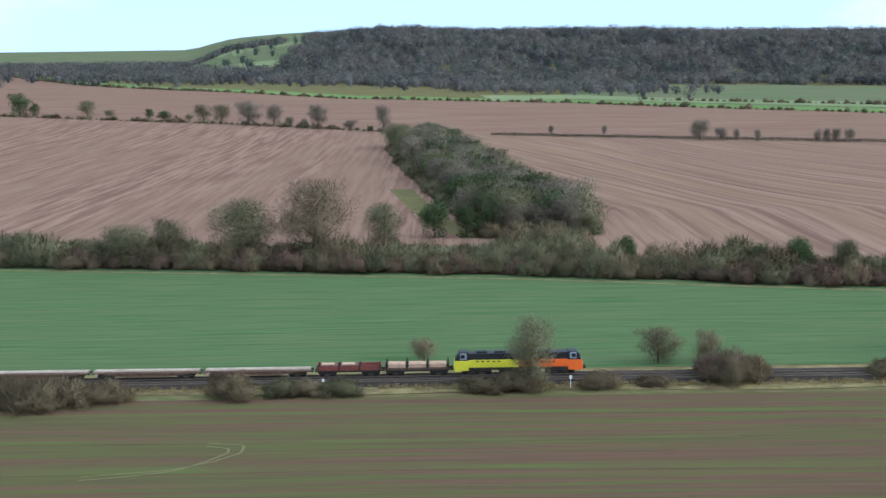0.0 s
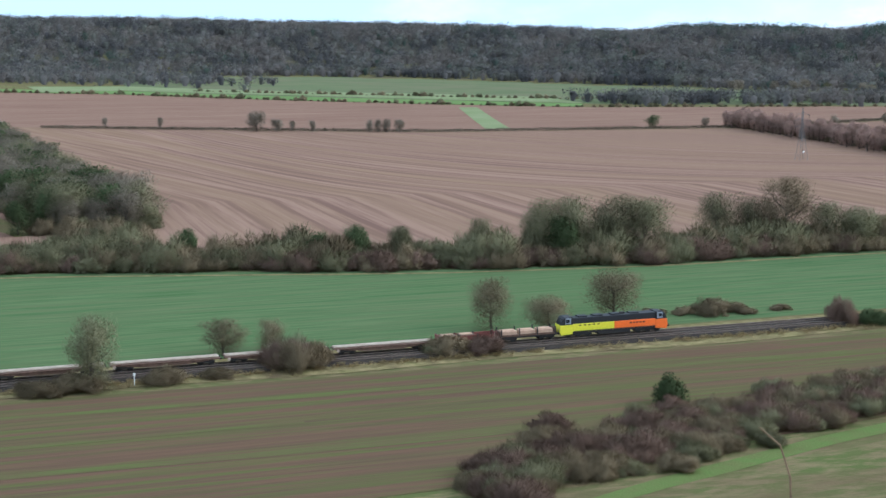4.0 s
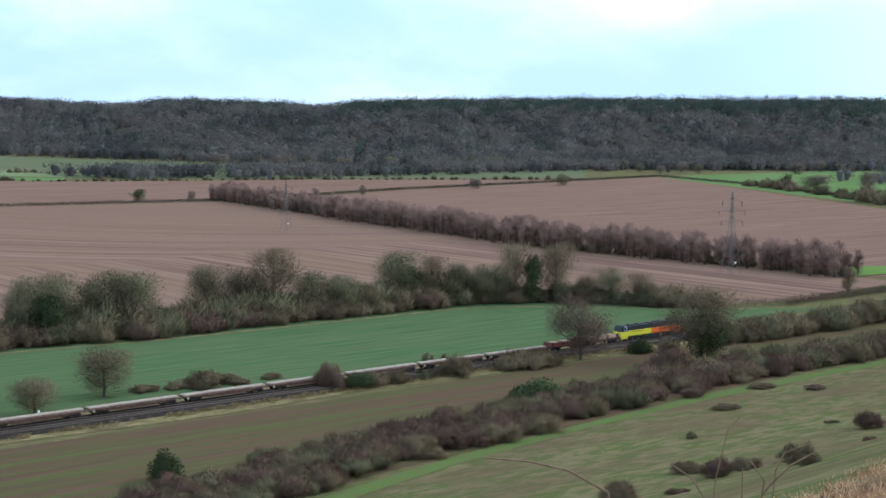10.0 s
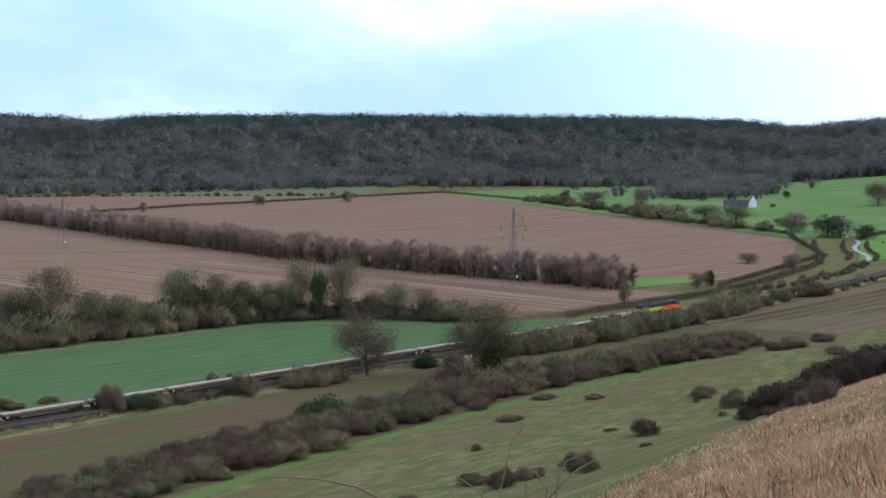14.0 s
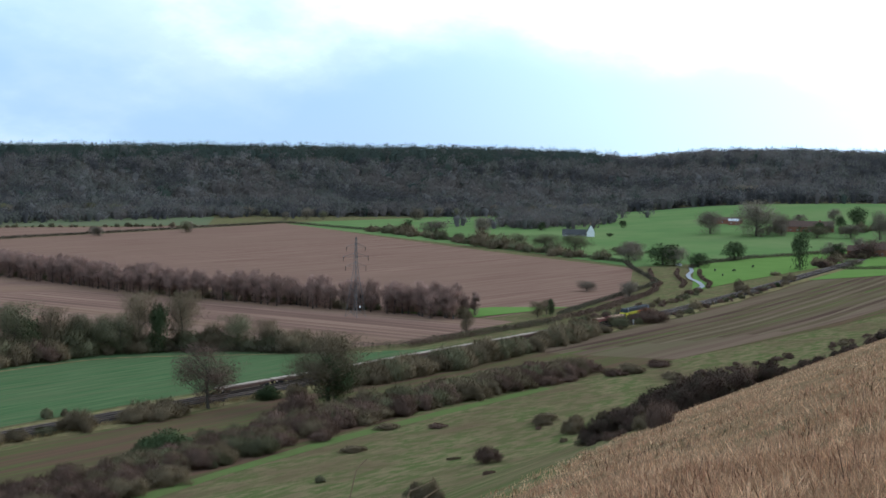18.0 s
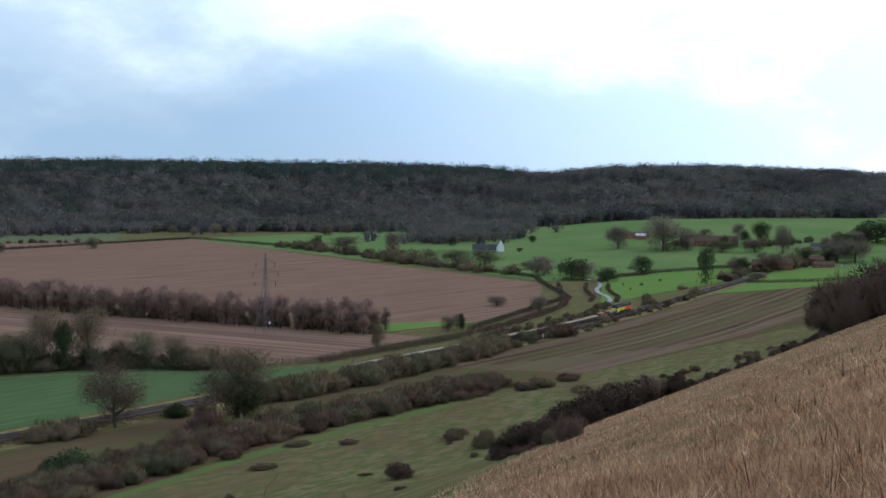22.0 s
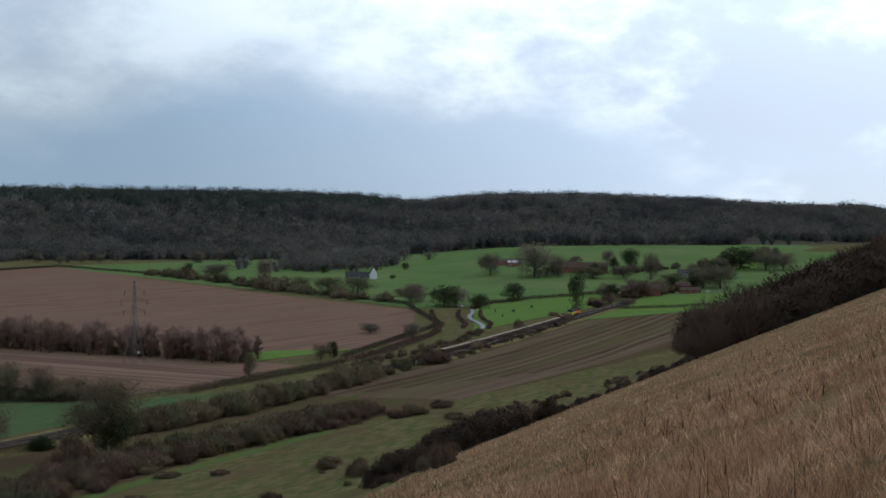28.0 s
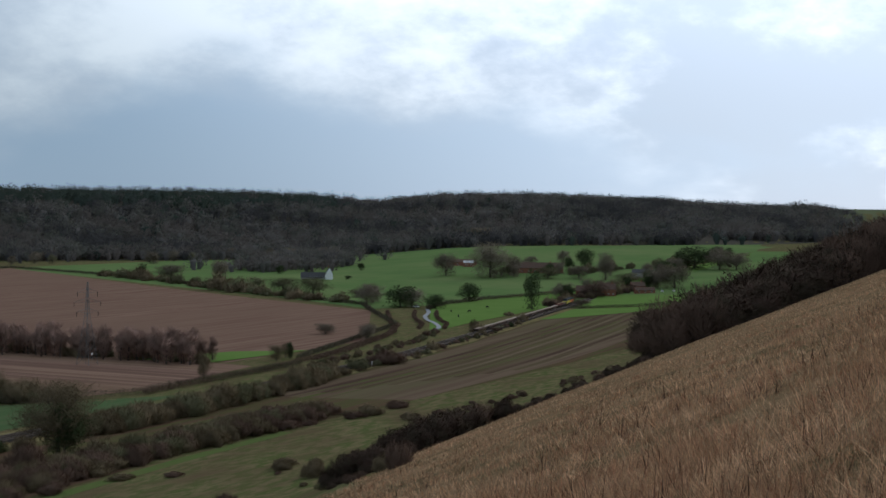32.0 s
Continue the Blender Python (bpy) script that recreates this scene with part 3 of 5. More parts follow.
TREES = {
    "bare": [tree_meshes(s, 10, 4.2, 9000, 0.75, 0.05, M_twig, low=0.12, skirt=0.5) for s in (1, 2, 3, 4)],
    "dome": [tree_meshes(s, 10, 4.4, 10000, 0.75, 0.055, M_twig, low=0.04, skirt=0.7, full=0.5) for s in (81, 82, 83)],
    "oak": [tree_meshes(s, 10, 4.4, 17000, 0.3, 0.065, M_twig_red, low=0.16, full=0.5, skirt=0.5) for s in (71, 72)],
    "olive": [tree_meshes(s, 10, 4.4, 12000, 0.55, 0.07, M_twig_olive, low=0.04, full=0.5, skirt=0.75) for s in (11, 12, 13, 14)],
    "red": [tree_meshes(s, 10, 1.7, 1900, 1.3, 0.075, M_sapling, low=0.06, limbs=10, full=0.5, skirt=0.55, up=2.2) for s in (21, 22, 23)],
    "ivy": [tree_meshes(s, 10, 3.8, 6000, 0.5, 0.19, M_leaf, low=0.04, full=0.5, skirt=0.7) for s in (31, 32, 33)],
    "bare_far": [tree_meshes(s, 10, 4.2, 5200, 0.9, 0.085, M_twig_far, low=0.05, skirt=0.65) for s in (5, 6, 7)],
    "olive_far": [tree_meshes(s, 10, 4.4, 5200, 0.7, 0.1, M_twig_olive, low=0.02, full=0.52, skirt=0.8) for s in (15, 16, 17)],
    "red_far": [tree_meshes(s, 10, 4.0, 1700, 0.9, 0.15, M_twig_red, low=0.05, full=0.5, skirt=0.7) for s in (24, 25)],
    "ivy_far": [tree_meshes(s, 10, 3.8, 2000, 0.7, 0.3, M_leaf, low=0.04, full=0.5, skirt=0.75) for s in (34, 35)],
}
SHRUBS = {
    "bare": [shrub_mesh(s, 2.6, 3.6, 9000, 0.62, 0.036, M_twig) for s in (41, 42, 43)],
    "red": [shrub_mesh(s, 2.6, 3.6, 9000, 0.62, 0.036, M_twig_red) for s in (44, 45, 46)],
    "olive": [shrub_mesh(s, 2.6, 3.6, 9000, 0.58, 0.042, M_twig_olive) for s in (47, 48, 49)],
    "green": [shrub_mesh(s, 2.4, 3.6, 7000, 0.22, 0.13, M_leaf, dome=True) for s in (50, 51)],
    "bare_mid": [shrub_mesh(s, 2.6, 3.6, 5000, 0.7, 0.062, M_twig) for s in (61, 62, 63)],
    "red_mid": [shrub_mesh(s, 2.6, 3.6, 5000, 0.7, 0.062, M_twig_red) for s in (64, 65)],
    "olive_mid": [shrub_mesh(s, 2.6, 3.6, 5000, 0.66, 0.07, M_twig_olive) for s in (66, 67, 68)],
    "thorn": [shrub_mesh(s, 2.6, 3.6, 13000, 0.3, 0.055, M_thorn, up=0.5) for s in (91, 92, 93)],
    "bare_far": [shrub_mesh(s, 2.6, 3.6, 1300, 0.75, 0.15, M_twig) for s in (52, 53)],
    "red_far": [shrub_mesh(s, 2.6, 3.6, 1300, 0.75, 0.15, M_twig_red) for s in (54, 55)],
    "olive_far": [shrub_mesh(s, 2.6, 3.6, 1300, 0.75, 0.15, M_twig_olive) for s in (56, 57)],
}


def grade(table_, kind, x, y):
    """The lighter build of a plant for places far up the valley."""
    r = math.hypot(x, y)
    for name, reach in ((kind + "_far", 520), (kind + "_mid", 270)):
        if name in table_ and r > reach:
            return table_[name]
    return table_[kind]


TREE_LABEL = {"bare": "bare grey-brown winter tree with fine twigs", "olive": "bare winter tree with olive lichen-covered twigs",
              "dome": "rounded bare winter tree with fine grey-brown twigs",
              "oak": "young oak holding brown withered leaves", "red": "slender reddish bare young tree", "ivy": "dark evergreen tree thick with ivy"}
SHRUB_LABEL = {"bare": "bare grey-brown bramble and thorn bush", "red": "bare reddish-brown thorn bush",
               "olive": "olive-brown bare scrub bush", "green": "dark green evergreen bush", "thorn": "dense dark red-brown thorn bush"}


def tree(kind, x, y, h, wide=1.0, group=""):
    builds = grade(TREES, kind, x, y)
    trunk, crown = builds[rng.integers(len(builds))]
    ob = thing("tree", TREE_LABEL[kind], "tree", (x, y, height(x, y) - 0.1), group)
    s = h / 10
    ob.scale = (s * wide, s * wide, s)
    ob.rotation_euler = (0, 0, rng.random() * 6.28)
    part("trunk", trunk, parent=ob)
    part("crown", crown, parent=ob)
    return ob


def shrub(kind, x, y, h, wide=1.0, group="", deep=1.0, parent=None):
    builds = grade(SHRUBS, kind, x, y)
    ob = new("bush", builds[rng.integers(len(builds))])
    ob.location = (x, y, height(x, y) - 0.15)
    s = h / 3.6
    ob.scale = (s * wide, s * wide * deep, s)
    ob.rotation_euler = (0, 0, rng.normal() * 0.35 + (3.14 if rng.random() < 0.5 else 0))
    if parent:
        ob.parent = parent
        return ob
    return tagged(ob, SHRUB_LABEL[kind], "bush", group)


def hedge(points, step, h, kinds, label, jitter=1.0, vary=0.25, wide=1.0, trees=()):
    """A hedgerow: one thing whose bushes are its parts."""
    ob = thing("hedgerow", label, "hedge")
    n = max(2, int(length(points) / step))
    for k in range(n + 1):
        x, y = along(points, k / n)
        x, y = x + rng.normal() * jitter * 0.5, y + rng.normal() * jitter
        kind = kinds[rng.integers(len(kinds))]
        builds = grade(SHRUBS, kind, x, y)
        b = part("bush", builds[rng.integers(len(builds))], parent=ob)
        s = h / 3.6 * (1 + rng.normal() * vary)
        s = max(s, h / 3.6 * 0.45)
        b.location = (x, y, height(x, y) - 0.15)
        b.scale = (s * wide, s * wide, s)
        b.rotation_euler = (0, 0, rng.random() * 6.28)
    return ob


def clipped_hedge(points, h, wide, mat, label, density=42, size=0.5, width=0.09, seed=1):
    """A continuous trimmed hedge along a line: a dense core of branches with a looser skin of growth."""
    g = np.random.default_rng(seed)
    n = max(4, int(length(points) / 0.9))
    c, r = [], []
    for k in range(n + 1):
        x, y = along(points, k / n)
        hh = h * (1 + 0.1 * math.sin(k * 0.21 + seed) + g.normal() * 0.07)
        c.append((x + g.normal() * 0.12, y + g.normal() * 0.12, height(x, y) + hh * 0.46))
        r.append((wide * 0.6, wide * 0.6, hh * 0.5))
    c, r = np.array(c), np.array(r)
    ob = thing("hedgerow", label, "hedge")
    for name, share, shell, dens in (("core", 0.75, 0.4, density // 2), ("skin", 1.0, 0.2, density)):
        v, f, nrm = slivers(c, r * share, dens * len(c), size, width, 0.8, seed + len(name), shell=shell)
        part(name, leafy(name, v, f, nrm * 0.6 + np.array((0, -0.1, 0.4)), mat), parent=ob)
    return ob


# hedge with trees behind the green field
H1 = [(-220, 384), (-117, 361), (15, 335), (98, 310), (150, 301), (267, 301)]
hedge([(x, y + 4) for x, y in H1], 3.6, 7.4, ["olive", "bare", "olive"], "back row of the tall overgrown hedge", 1.8, 0.22, 1.15)
hedge(H1, 2.2, 5.2, ["bare", "olive", "bare", "red"], "tall overgrown winter hedge of thorn and bramble", 1.5, 0.16, 1.2)
clipped_hedge([(267, 299), (300, 252), (330, 241), (420, 238)], 2.3, 2.2, M_hedge, "low trimmed dark hedge", 60, 0.5, 0.07, 3)
def grove(label, spots, kinds, h, wide, category="trees"):
    """A stand of trees as one thing; trunks and crowns are its parts."""
    ob = thing("grove", label, category)
    for x, y in spots:
        kind = kinds[rng.integers(len(kinds))]
        builds = TREES[kind]
        k = rng.integers(len(builds))
        s, turn = h * rng.uniform(0.75, 1.2) / 10, rng.random() * 6.28
        for name, me in zip(("trunk", "crown"), builds[k]):
            p = part(name, me, parent=ob)
            p.location, p.rotation_euler = (x, y, height(x, y) - 0.1), (0, 0, turn)
            p.scale = (s * wide, s * wide, s)


# long copse running up between the ploughed fields
spots = []
for k in range(230):
    u = rng.random() ** 1.15
    spots.append((28 - 44 * u + rng.uniform(-16, 16), 405 + 445 * u))
grove("long copse of bare olive-grey trees between ploughed fields", spots, ["olive_far", "bare_far", "olive_far", "bare_far", "ivy_far"], 12.5, 1.05)
hedge([(14, 408), (-2, 520), (-18, 660), (-30, 800)], 4, 3.6, ["olive", "bare"], "bramble skirt along the edge of the copse", 2.0)
hedge([(12, 404), (30, 400), (46, 408), (46, 440)], 3, 3.6, ["olive", "bare"], "bramble skirt at the end of the copse", 1.5)
hedge([(-30, 350), (-5, 352), (20, 356), (34, 372), (20, 395)], 2.6, 5.5, ["olive", "bare", "olive"], "overgrown thicket between hedge and copse", 4.0)

hedge([(200, 1395), (330, 1310), (470, 1215), (620, 1150)], 7, 3.5, ["olive", "bare"], "distant hedge across green fields", 1.0, 0.4)

# young trees in rows between the ploughed fields
ROW = [(470, 800), (440, 640), (404, 420), (412, 272)]
for off, label in ((-4.5, "row of slender reddish bare young trees in a plantation"), (4.5, "second row of slender reddish bare young trees in a plantation")):
    spots = []
    for k in range(200):
        x, y = along(ROW, (k + rng.random()) / 200)
        spots.append((x + off + rng.normal() * 2.6, y))
    grove(label, spots, ["red"], 10.6, 1.2)
hedge(ROW, 3, 3.6, ["olive_far", "bare_far"], "rough undergrowth below the young trees", 2.5)

# far field hedges
hedge([(-900, 1330), (-378, 1172), (-171, 1081), (-34, 982)], 6, 3.2, ["olive", "bare"], "distant field hedge with small trees", 1.5, 0.4)
clipped_hedge([(34, 943), (261, 812), (466, 778), (640, 818), (950, 834)], 1.7, 2.4, M_hedge, "low distant clipped field hedge", 26, 0.9, 0.22, 11)
hedge([(-657, 2039), (-309, 1554), (-103, 1370), (120, 1344), (368, 1136), (480, 1056), (660, 977), (853, 841)], 7, 3, ["bare", "olive"], "distant hedge with small trees", 2, 0.4)
clipped_hedge([(951, 833), (893, 648), (728, 369), (690, 346)], 2.2, 2.4, M_hedge, "dark clipped hedge along the lane", 36, 0.7, 0.16, 4)
clipped_hedge([(690, 346), (600, 286), (440, 250)], 1.9, 2.2, M_hedge, "dark clipped hedge between field and lane", 44, 0.6, 0.12, 5)
hedge([(905, 690), (860, 600), (800, 500), (745, 398)], 7, 6.5, ["olive", "bare", "bare"], "belt of olive-brown trees behind the lane hedge", 5.0, 0.35, 1.2)
for side in (-6, 6):
    clipped_hedge([(x - 0.45 * side, y + 0.89 * side) for x, y in ((588, 262), (612, 271), (635, 285), (662, 299), (690, 311))], 1.6, 1.8, M_hedge_red, "dark clipped hedge beside the lane", 44, 0.6, 0.12, 20 + side)
clipped_hedge([(440, 243), (560, 268), (680, 330)], 1.5, 2.0, M_hedge_red, "hedge between lane and railway", 40, 0.6, 0.12, 6)
clipped_hedge([(712, 320), (760, 330), (820, 328), (900, 300), (1000, 287)], 2.5, 2.6, M_hedge, "dark field hedge below the pasture", 40, 0.7, 0.15, 7)
clipped_hedge([(768, 252), (788, 228), (812, 202)], 1.8, 2.0, M_hedge, "short clipped dark hedge by the railway", 40, 0.6, 0.14, 8)
clipped_hedge([(330, 239), (400, 240), (470, 246), (540, 262), (600, 285)], 1.9, 2.4, M_hedge_red, "brown winter hedge along the lane", 50, 0.55, 0.09, 9)
hedge([(420, 233), (480, 236), (530, 243), (572, 252)], 3.0, 2.0, ["red", "bare", "olive"], "brown scrub between lane and railway", 1.5, 0.3)
hedge([(775, 268), (850, 280), (950, 262)], 4, 4.5, ["bare", "thorn", "red"], "village garden hedge with small trees", 2.5, 0.4)
hedge([(1040, 350), (1100, 330), (1200, 290)], 8, 5.0, ["bare", "olive"], "belt of garden trees by the farm", 5, 0.4)

hedge([(262, 206), (300, 204), (340, 206), (395, 212)], 2.2, 5.0, ["bare", "olive", "bare"], "dense dark lineside hedge by the track", 0.8, 0.2)
hedge([(410, 213), (470, 217), (540, 225), (640, 238)], 5, 1.7, ["bare", "red", "olive"], "patchy lineside hedge by the track", 1.2, 0.4)

# scrub at the foot of the slope
SCRUB = [(50, 133), (70, 142.5), (100, 153.5), (130, 161.5), (165, 167.4), (200, 170.5), (240, 171.6), (280, 171.1), (310, 170.4)]
for shift, label in ((0.0, "thicket of bare brown thorn and bramble below the slope"), (3.5, "taller back row of bare brown scrub below the slope")):
    thicket = thing("scrub_thicket", label, "scrub")
    for k in range(270):
        x, y = along(SCRUB, (k + rng.random()) / 270)
        kind = ("bare", "red", "red", "bare", "olive")[rng.integers(5)]
        near = smooth(260, 90, x)
        shrub(kind, x, y + shift + 3 * near + rng.normal() * (1.6 + 3.2 * near), (2.6 + 2.4 * rng.random()) * (0.98 - 0.2 * near), 1.25, parent=thicket)

hedge([(232, 304), (262, 300), (285, 286), (300, 262), (312, 249)], 2.0, 4.6, ["bare", "olive", "bare"], "thicket at the end of the field hedge", 2.0, 0.3)
spots = [along([(862, 276), (1000, 266), (1150, 284), (1320, 284)], rng.random()) for k in range(42)]
spots = [(x + rng.normal() * 12, y + rng.normal() * 9) for x, y in spots] + [(1040 + rng.normal() * 30, 375 + rng.normal() * 18) for k in range(12)]
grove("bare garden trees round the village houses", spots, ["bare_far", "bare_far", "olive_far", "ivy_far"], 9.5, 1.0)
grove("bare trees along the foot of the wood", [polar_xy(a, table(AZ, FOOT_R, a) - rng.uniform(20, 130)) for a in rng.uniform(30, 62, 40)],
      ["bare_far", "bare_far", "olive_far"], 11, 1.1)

# trees and bushes that stand by themselves: x, y, height, width, kind
TREES_AT, BUSHES_AT = {}, {}
TREES_AT['far_0'] = [
    (-302.4, 1164, 13.7, 14, 'olive'), (-364.6, 1178.9, 19.3, 20.5, 'ivy'), (-349.6, 1172.3, 10.9, 9.1, 'ivy'), (-280, 1150.8, 7, 7.9, 'olive'), (-242.4, 1130.6, 9.3, 7.7, 'ivy'),
    (-228.2, 1117.9, 8.2, 12.3, 'ivy'), (-205.9, 1109.9, 6.2, 6.6, 'olive'), (-192.3, 1097.2, 14.1, 12, 'olive'), (-175.7, 1084.2, 14.9, 11.9, 'olive'), (-152.2, 1070.6, 18.8, 20.2, 'bare'),
    (-131.4, 1062.7, 16.3, 12.4, 'bare'), (-118.1, 1050.1, 7.6, 7, 'bare'), (-93.7, 1025.1, 18.3, 14.5, 'bare'), (-104.7, 1037.5, 7.1, 6.1, 'bare'), (-69.3, 1021.8, 6.5, 11.1, 'bare'),
    (-43.4, 990.4, 19.7, 10.7, 'bare'), (161.8, 858.4, 12.9, 12.3, 'bare'), (174, 855.3, 8.1, 8, 'bare'), (183.4, 852.8, 7, 4.3, 'bare'), (193.5, 838.6, 7.7, 4.3, 'bare'),
]
TREES_AT['far_1'] = [
    (226.5, 824.4, 8, 5, 'bare'), (231.6, 823.1, 8.3, 5, 'bare'), (237, 821.7, 8.3, 5.7, 'bare'), (244.6, 819.7, 8.3, 6.4, 'bare'), (108.9, 919.7, 7.1, 3.8, 'bare'),
    (74.4, 940.1, 6.4, 3.9, 'bare'), (412.6, 803.1, 8, 9.7, 'ivy'), (442.7, 787.8, 6.9, 5.3, 'bare'), (543.6, 791.8, 4.1, 5.6, 'bare'), (580.4, 786.7, 5.8, 5.7, 'bare'),
    (699.3, 798.2, 7.2, 7, 'bare'), (785.4, 789.4, 9, 7.4, 'bare'), (699, 802.3, 7.7, 7.1, 'bare'), (780.9, 788.2, 9.4, 9.2, 'olive'), (534.8, 779.8, 6.8, 4.7, 'bare'),
    (575.9, 781.3, 7.4, 4.8, 'bare'),
]
TREES_AT['hedge_0'] = [
    (-52.3, 353.5, 17.1, 16.3, 'olive'), (-72.8, 355.6, 12.6, 9, 'olive'), (-33.6, 351.6, 22.1, 17.6, 'bare'), (-17.1, 382, 12.6, 10.5, 'olive'), (-2.8, 405, 11, 9.4, 'ivy'),
    (6.6, 403.9, 9.6, 7.7, 'ivy'), (15.3, 409.5, 12.1, 8.5, 'ivy'), (45.2, 334.2, 8.9, 5.6, 'ivy'), (-83, 354.7, 10.8, 13.6, 'olive'), (74.6, 322.5, 8.1, 5.5, 'ivy'),
    (83.7, 317.4, 9.6, 6.3, 'ivy'), (93.5, 312.4, 9.7, 5.4, 'olive'), (84.1, 321.5, 9.8, 5.8, 'olive'), (94.2, 316.1, 9.4, 5.2, 'olive'), (114.5, 315, 10.5, 6.1, 'olive'),
    (129.7, 312, 15, 9.8, 'olive'), (137.6, 310.9, 15.4, 12, 'olive'), (148.6, 309.2, 15.4, 12.8, 'olive'), (156.3, 308.4, 15.1, 12.2, 'olive'), (132.8, 305.2, 11.3, 8.3, 'ivy'),
]
TREES_AT['hedge_1'] = [
    (179.7, 312.9, 14.8, 9.6, 'olive'), (188.2, 310.8, 13.5, 7.5, 'olive'), (196.8, 307.4, 18.5, 14.4, 'bare'), (207.5, 304.1, 12, 10.1, 'olive'), (215, 300.1, 10.9, 10.7, 'olive'),
    (239.1, 306.4, 15.8, 12.9, 'olive'), (242.6, 304.5, 11.2, 9.1, 'ivy'), (247.6, 301.9, 14, 9.7, 'bare'), (255.6, 300.3, 11.7, 8.2, 'olive'), (261.6, 297.1, 11.1, 8.2, 'olive'),
    (272.7, 293.9, 17.3, 11, 'bare'), (274.4, 287.6, 14.1, 5.9, 'ivy'), (283.9, 288, 17.1, 12.1, 'bare'), (266.3, 294.6, 11.4, 8.2, 'olive'), (294, 274.9, 10.2, 8.4, 'olive'),
    (297.4, 266.6, 9, 8.3, 'bare'), (289, 279.4, 8.5, 6.7, 'bare'),
]
TREES_AT['line_0'] = [
    (13.5, 213.7, 11.5, 7.1, 'olive'), (36.8, 231.7, 6.2, 6.6, 'dome'), (45.2, 232, 5.5, 4.9, 'bare'), (-4, 235.4, 4.2, 4.4, 'dome'), (88.6, 237.2, 9.1, 7.6, 'dome'),
    (97.6, 231.2, 6.6, 7.9, 'dome'), (114.9, 239.1, 9.4, 10.1, 'dome'), (217.1, 212, 14.4, 12.6, 'oak'), (235, 192.5, 16.1, 15.8, 'bare'), (235.8, 191.5, 10.9, 10.1, 'ivy'),
]
TREES_AT['village_0'] = [
    (1004.9, 435.6, 18.5, 16.4, 'bare'), (1000.9, 395.9, 27.8, 27.7, 'bare'), (737.8, 371.9, 12.2, 12.3, 'bare'), (726.1, 343.6, 12.6, 16.7, 'ivy'), (730, 338, 11.2, 13.4, 'bare'),
    (724, 320.7, 8.4, 11.2, 'ivy'), (795.1, 328.8, 12, 12.9, 'ivy'), (747.9, 269.3, 23.6, 7.3, 'ivy'), (858.8, 288.3, 10.4, 12.8, 'bare'), (1136.7, 381, 12.7, 10, 'bare'),
    (1094.5, 346.9, 18, 13.3, 'ivy'), (1018.6, 306.3, 21.6, 11.5, 'bare'), (1021.9, 329.4, 10.5, 13.4, 'bare'), (880.3, 271.6, 11.7, 15.3, 'red'), (983.2, 277.3, 9.9, 17, 'olive'),
    (969.4, 258.6, 9.3, 12.5, 'ivy'), (971.5, 240.3, 16.5, 20.8, 'bare'), (970.3, 252.5, 13.6, 12.5, 'bare'), (1150.9, 267.9, 19, 26.5, 'ivy'), (1145.5, 245, 18.8, 19.4, 'bare'),
]
TREES_AT['village_1'] = [
    (1147.7, 231.2, 14.9, 19.4, 'bare'), (790.6, 252.8, 5.3, 9, 'bare'), (1022.2, 383.9, 16.2, 10.9, 'bare'), (1062.8, 541.6, 6.6, 5.9, 'ivy'), (961.7, 501.6, 3.2, 4.5, 'ivy'),
    (1514.6, 428, 10, 14.4, 'bare'), (1010.7, 351.2, 9.1, 17.8, 'olive'), (1125.7, 407.1, 7.6, 9.9, 'bare'), (1444.1, 587.7, 16.5, 45.3, 'bare'), (908.4, 632.9, 10.8, 23, 'bare'),
    (891.7, 648.6, 11.7, 6.4, 'ivy'), (906.3, 586.3, 16, 10.8, 'bare'), (816.8, 498.5, 10.1, 11.9, 'olive'), (806.2, 470.4, 10.7, 17.8, 'olive'), (797.2, 442.3, 11.6, 17.4, 'olive'),
    (1004, 589, 7.4, 6.8, 'ivy'), (756.6, 376.9, 11.8, 10.5, 'bare'), (796.7, 408.4, 5.7, 11.1, 'olive'), (520.9, 261.8, 7.4, 6.3, 'bare'), (440.4, 255.6, 5.6, 4.6, 'bare'),
]
TREES_AT['village_2'] = [
    (441.9, 254.2, 4.7, 2.1, 'ivy'), (369.4, 244.4, 8.4, 4, 'bare'), (540.5, 293, 4.7, 7.7, 'bare'), (430.1, 253.4, 5.9, 5, 'bare'), (441.1, 254.3, 6, 1.7, 'ivy'),
    (530.9, 267.1, 6.3, 5.9, 'bare'),
]
BUSHES_AT['line_0'] = [
    (-62.5, 206.4, 6.1, 12.5, 'bare'), (-55.5, 209.8, 4.3, 10.8, 'bare'), (-68.2, 207.6, 6, 8.2, 'bare'), (-34.6, 210.8, 5.2, 8.2, 'bare'), (-26.3, 212.5, 3.6, 6.2, 'olive'),
    (-17.3, 212.7, 3.1, 8, 'olive'), (-22.2, 212.3, 3.3, 7.1, 'bare'), (5.4, 213.5, 2.9, 8, 'bare'), (11.7, 213.9, 3.6, 8.9, 'bare'), (47.4, 216.9, 6, 9.2, 'bare'),
    (44, 218.6, 3, 5.6, 'bare'), (24.6, 214.9, 3.4, 7.2, 'bare'), (33.4, 215.5, 2.2, 5.4, 'bare'), (70.9, 218.5, 2.7, 3.8, 'olive'), (45.9, 219.3, 6.4, 10.2, 'red'),
    (51.3, 219.4, 3.8, 5.6, 'bare'), (73.6, 218.8, 4.4, 7.7, 'bare'), (80.3, 217.7, 4.2, 7.7, 'red'), (159.5, 216.5, 3.4, 8.5, 'green'), (182.3, 214.4, 4.9, 7.2, 'bare'),
]
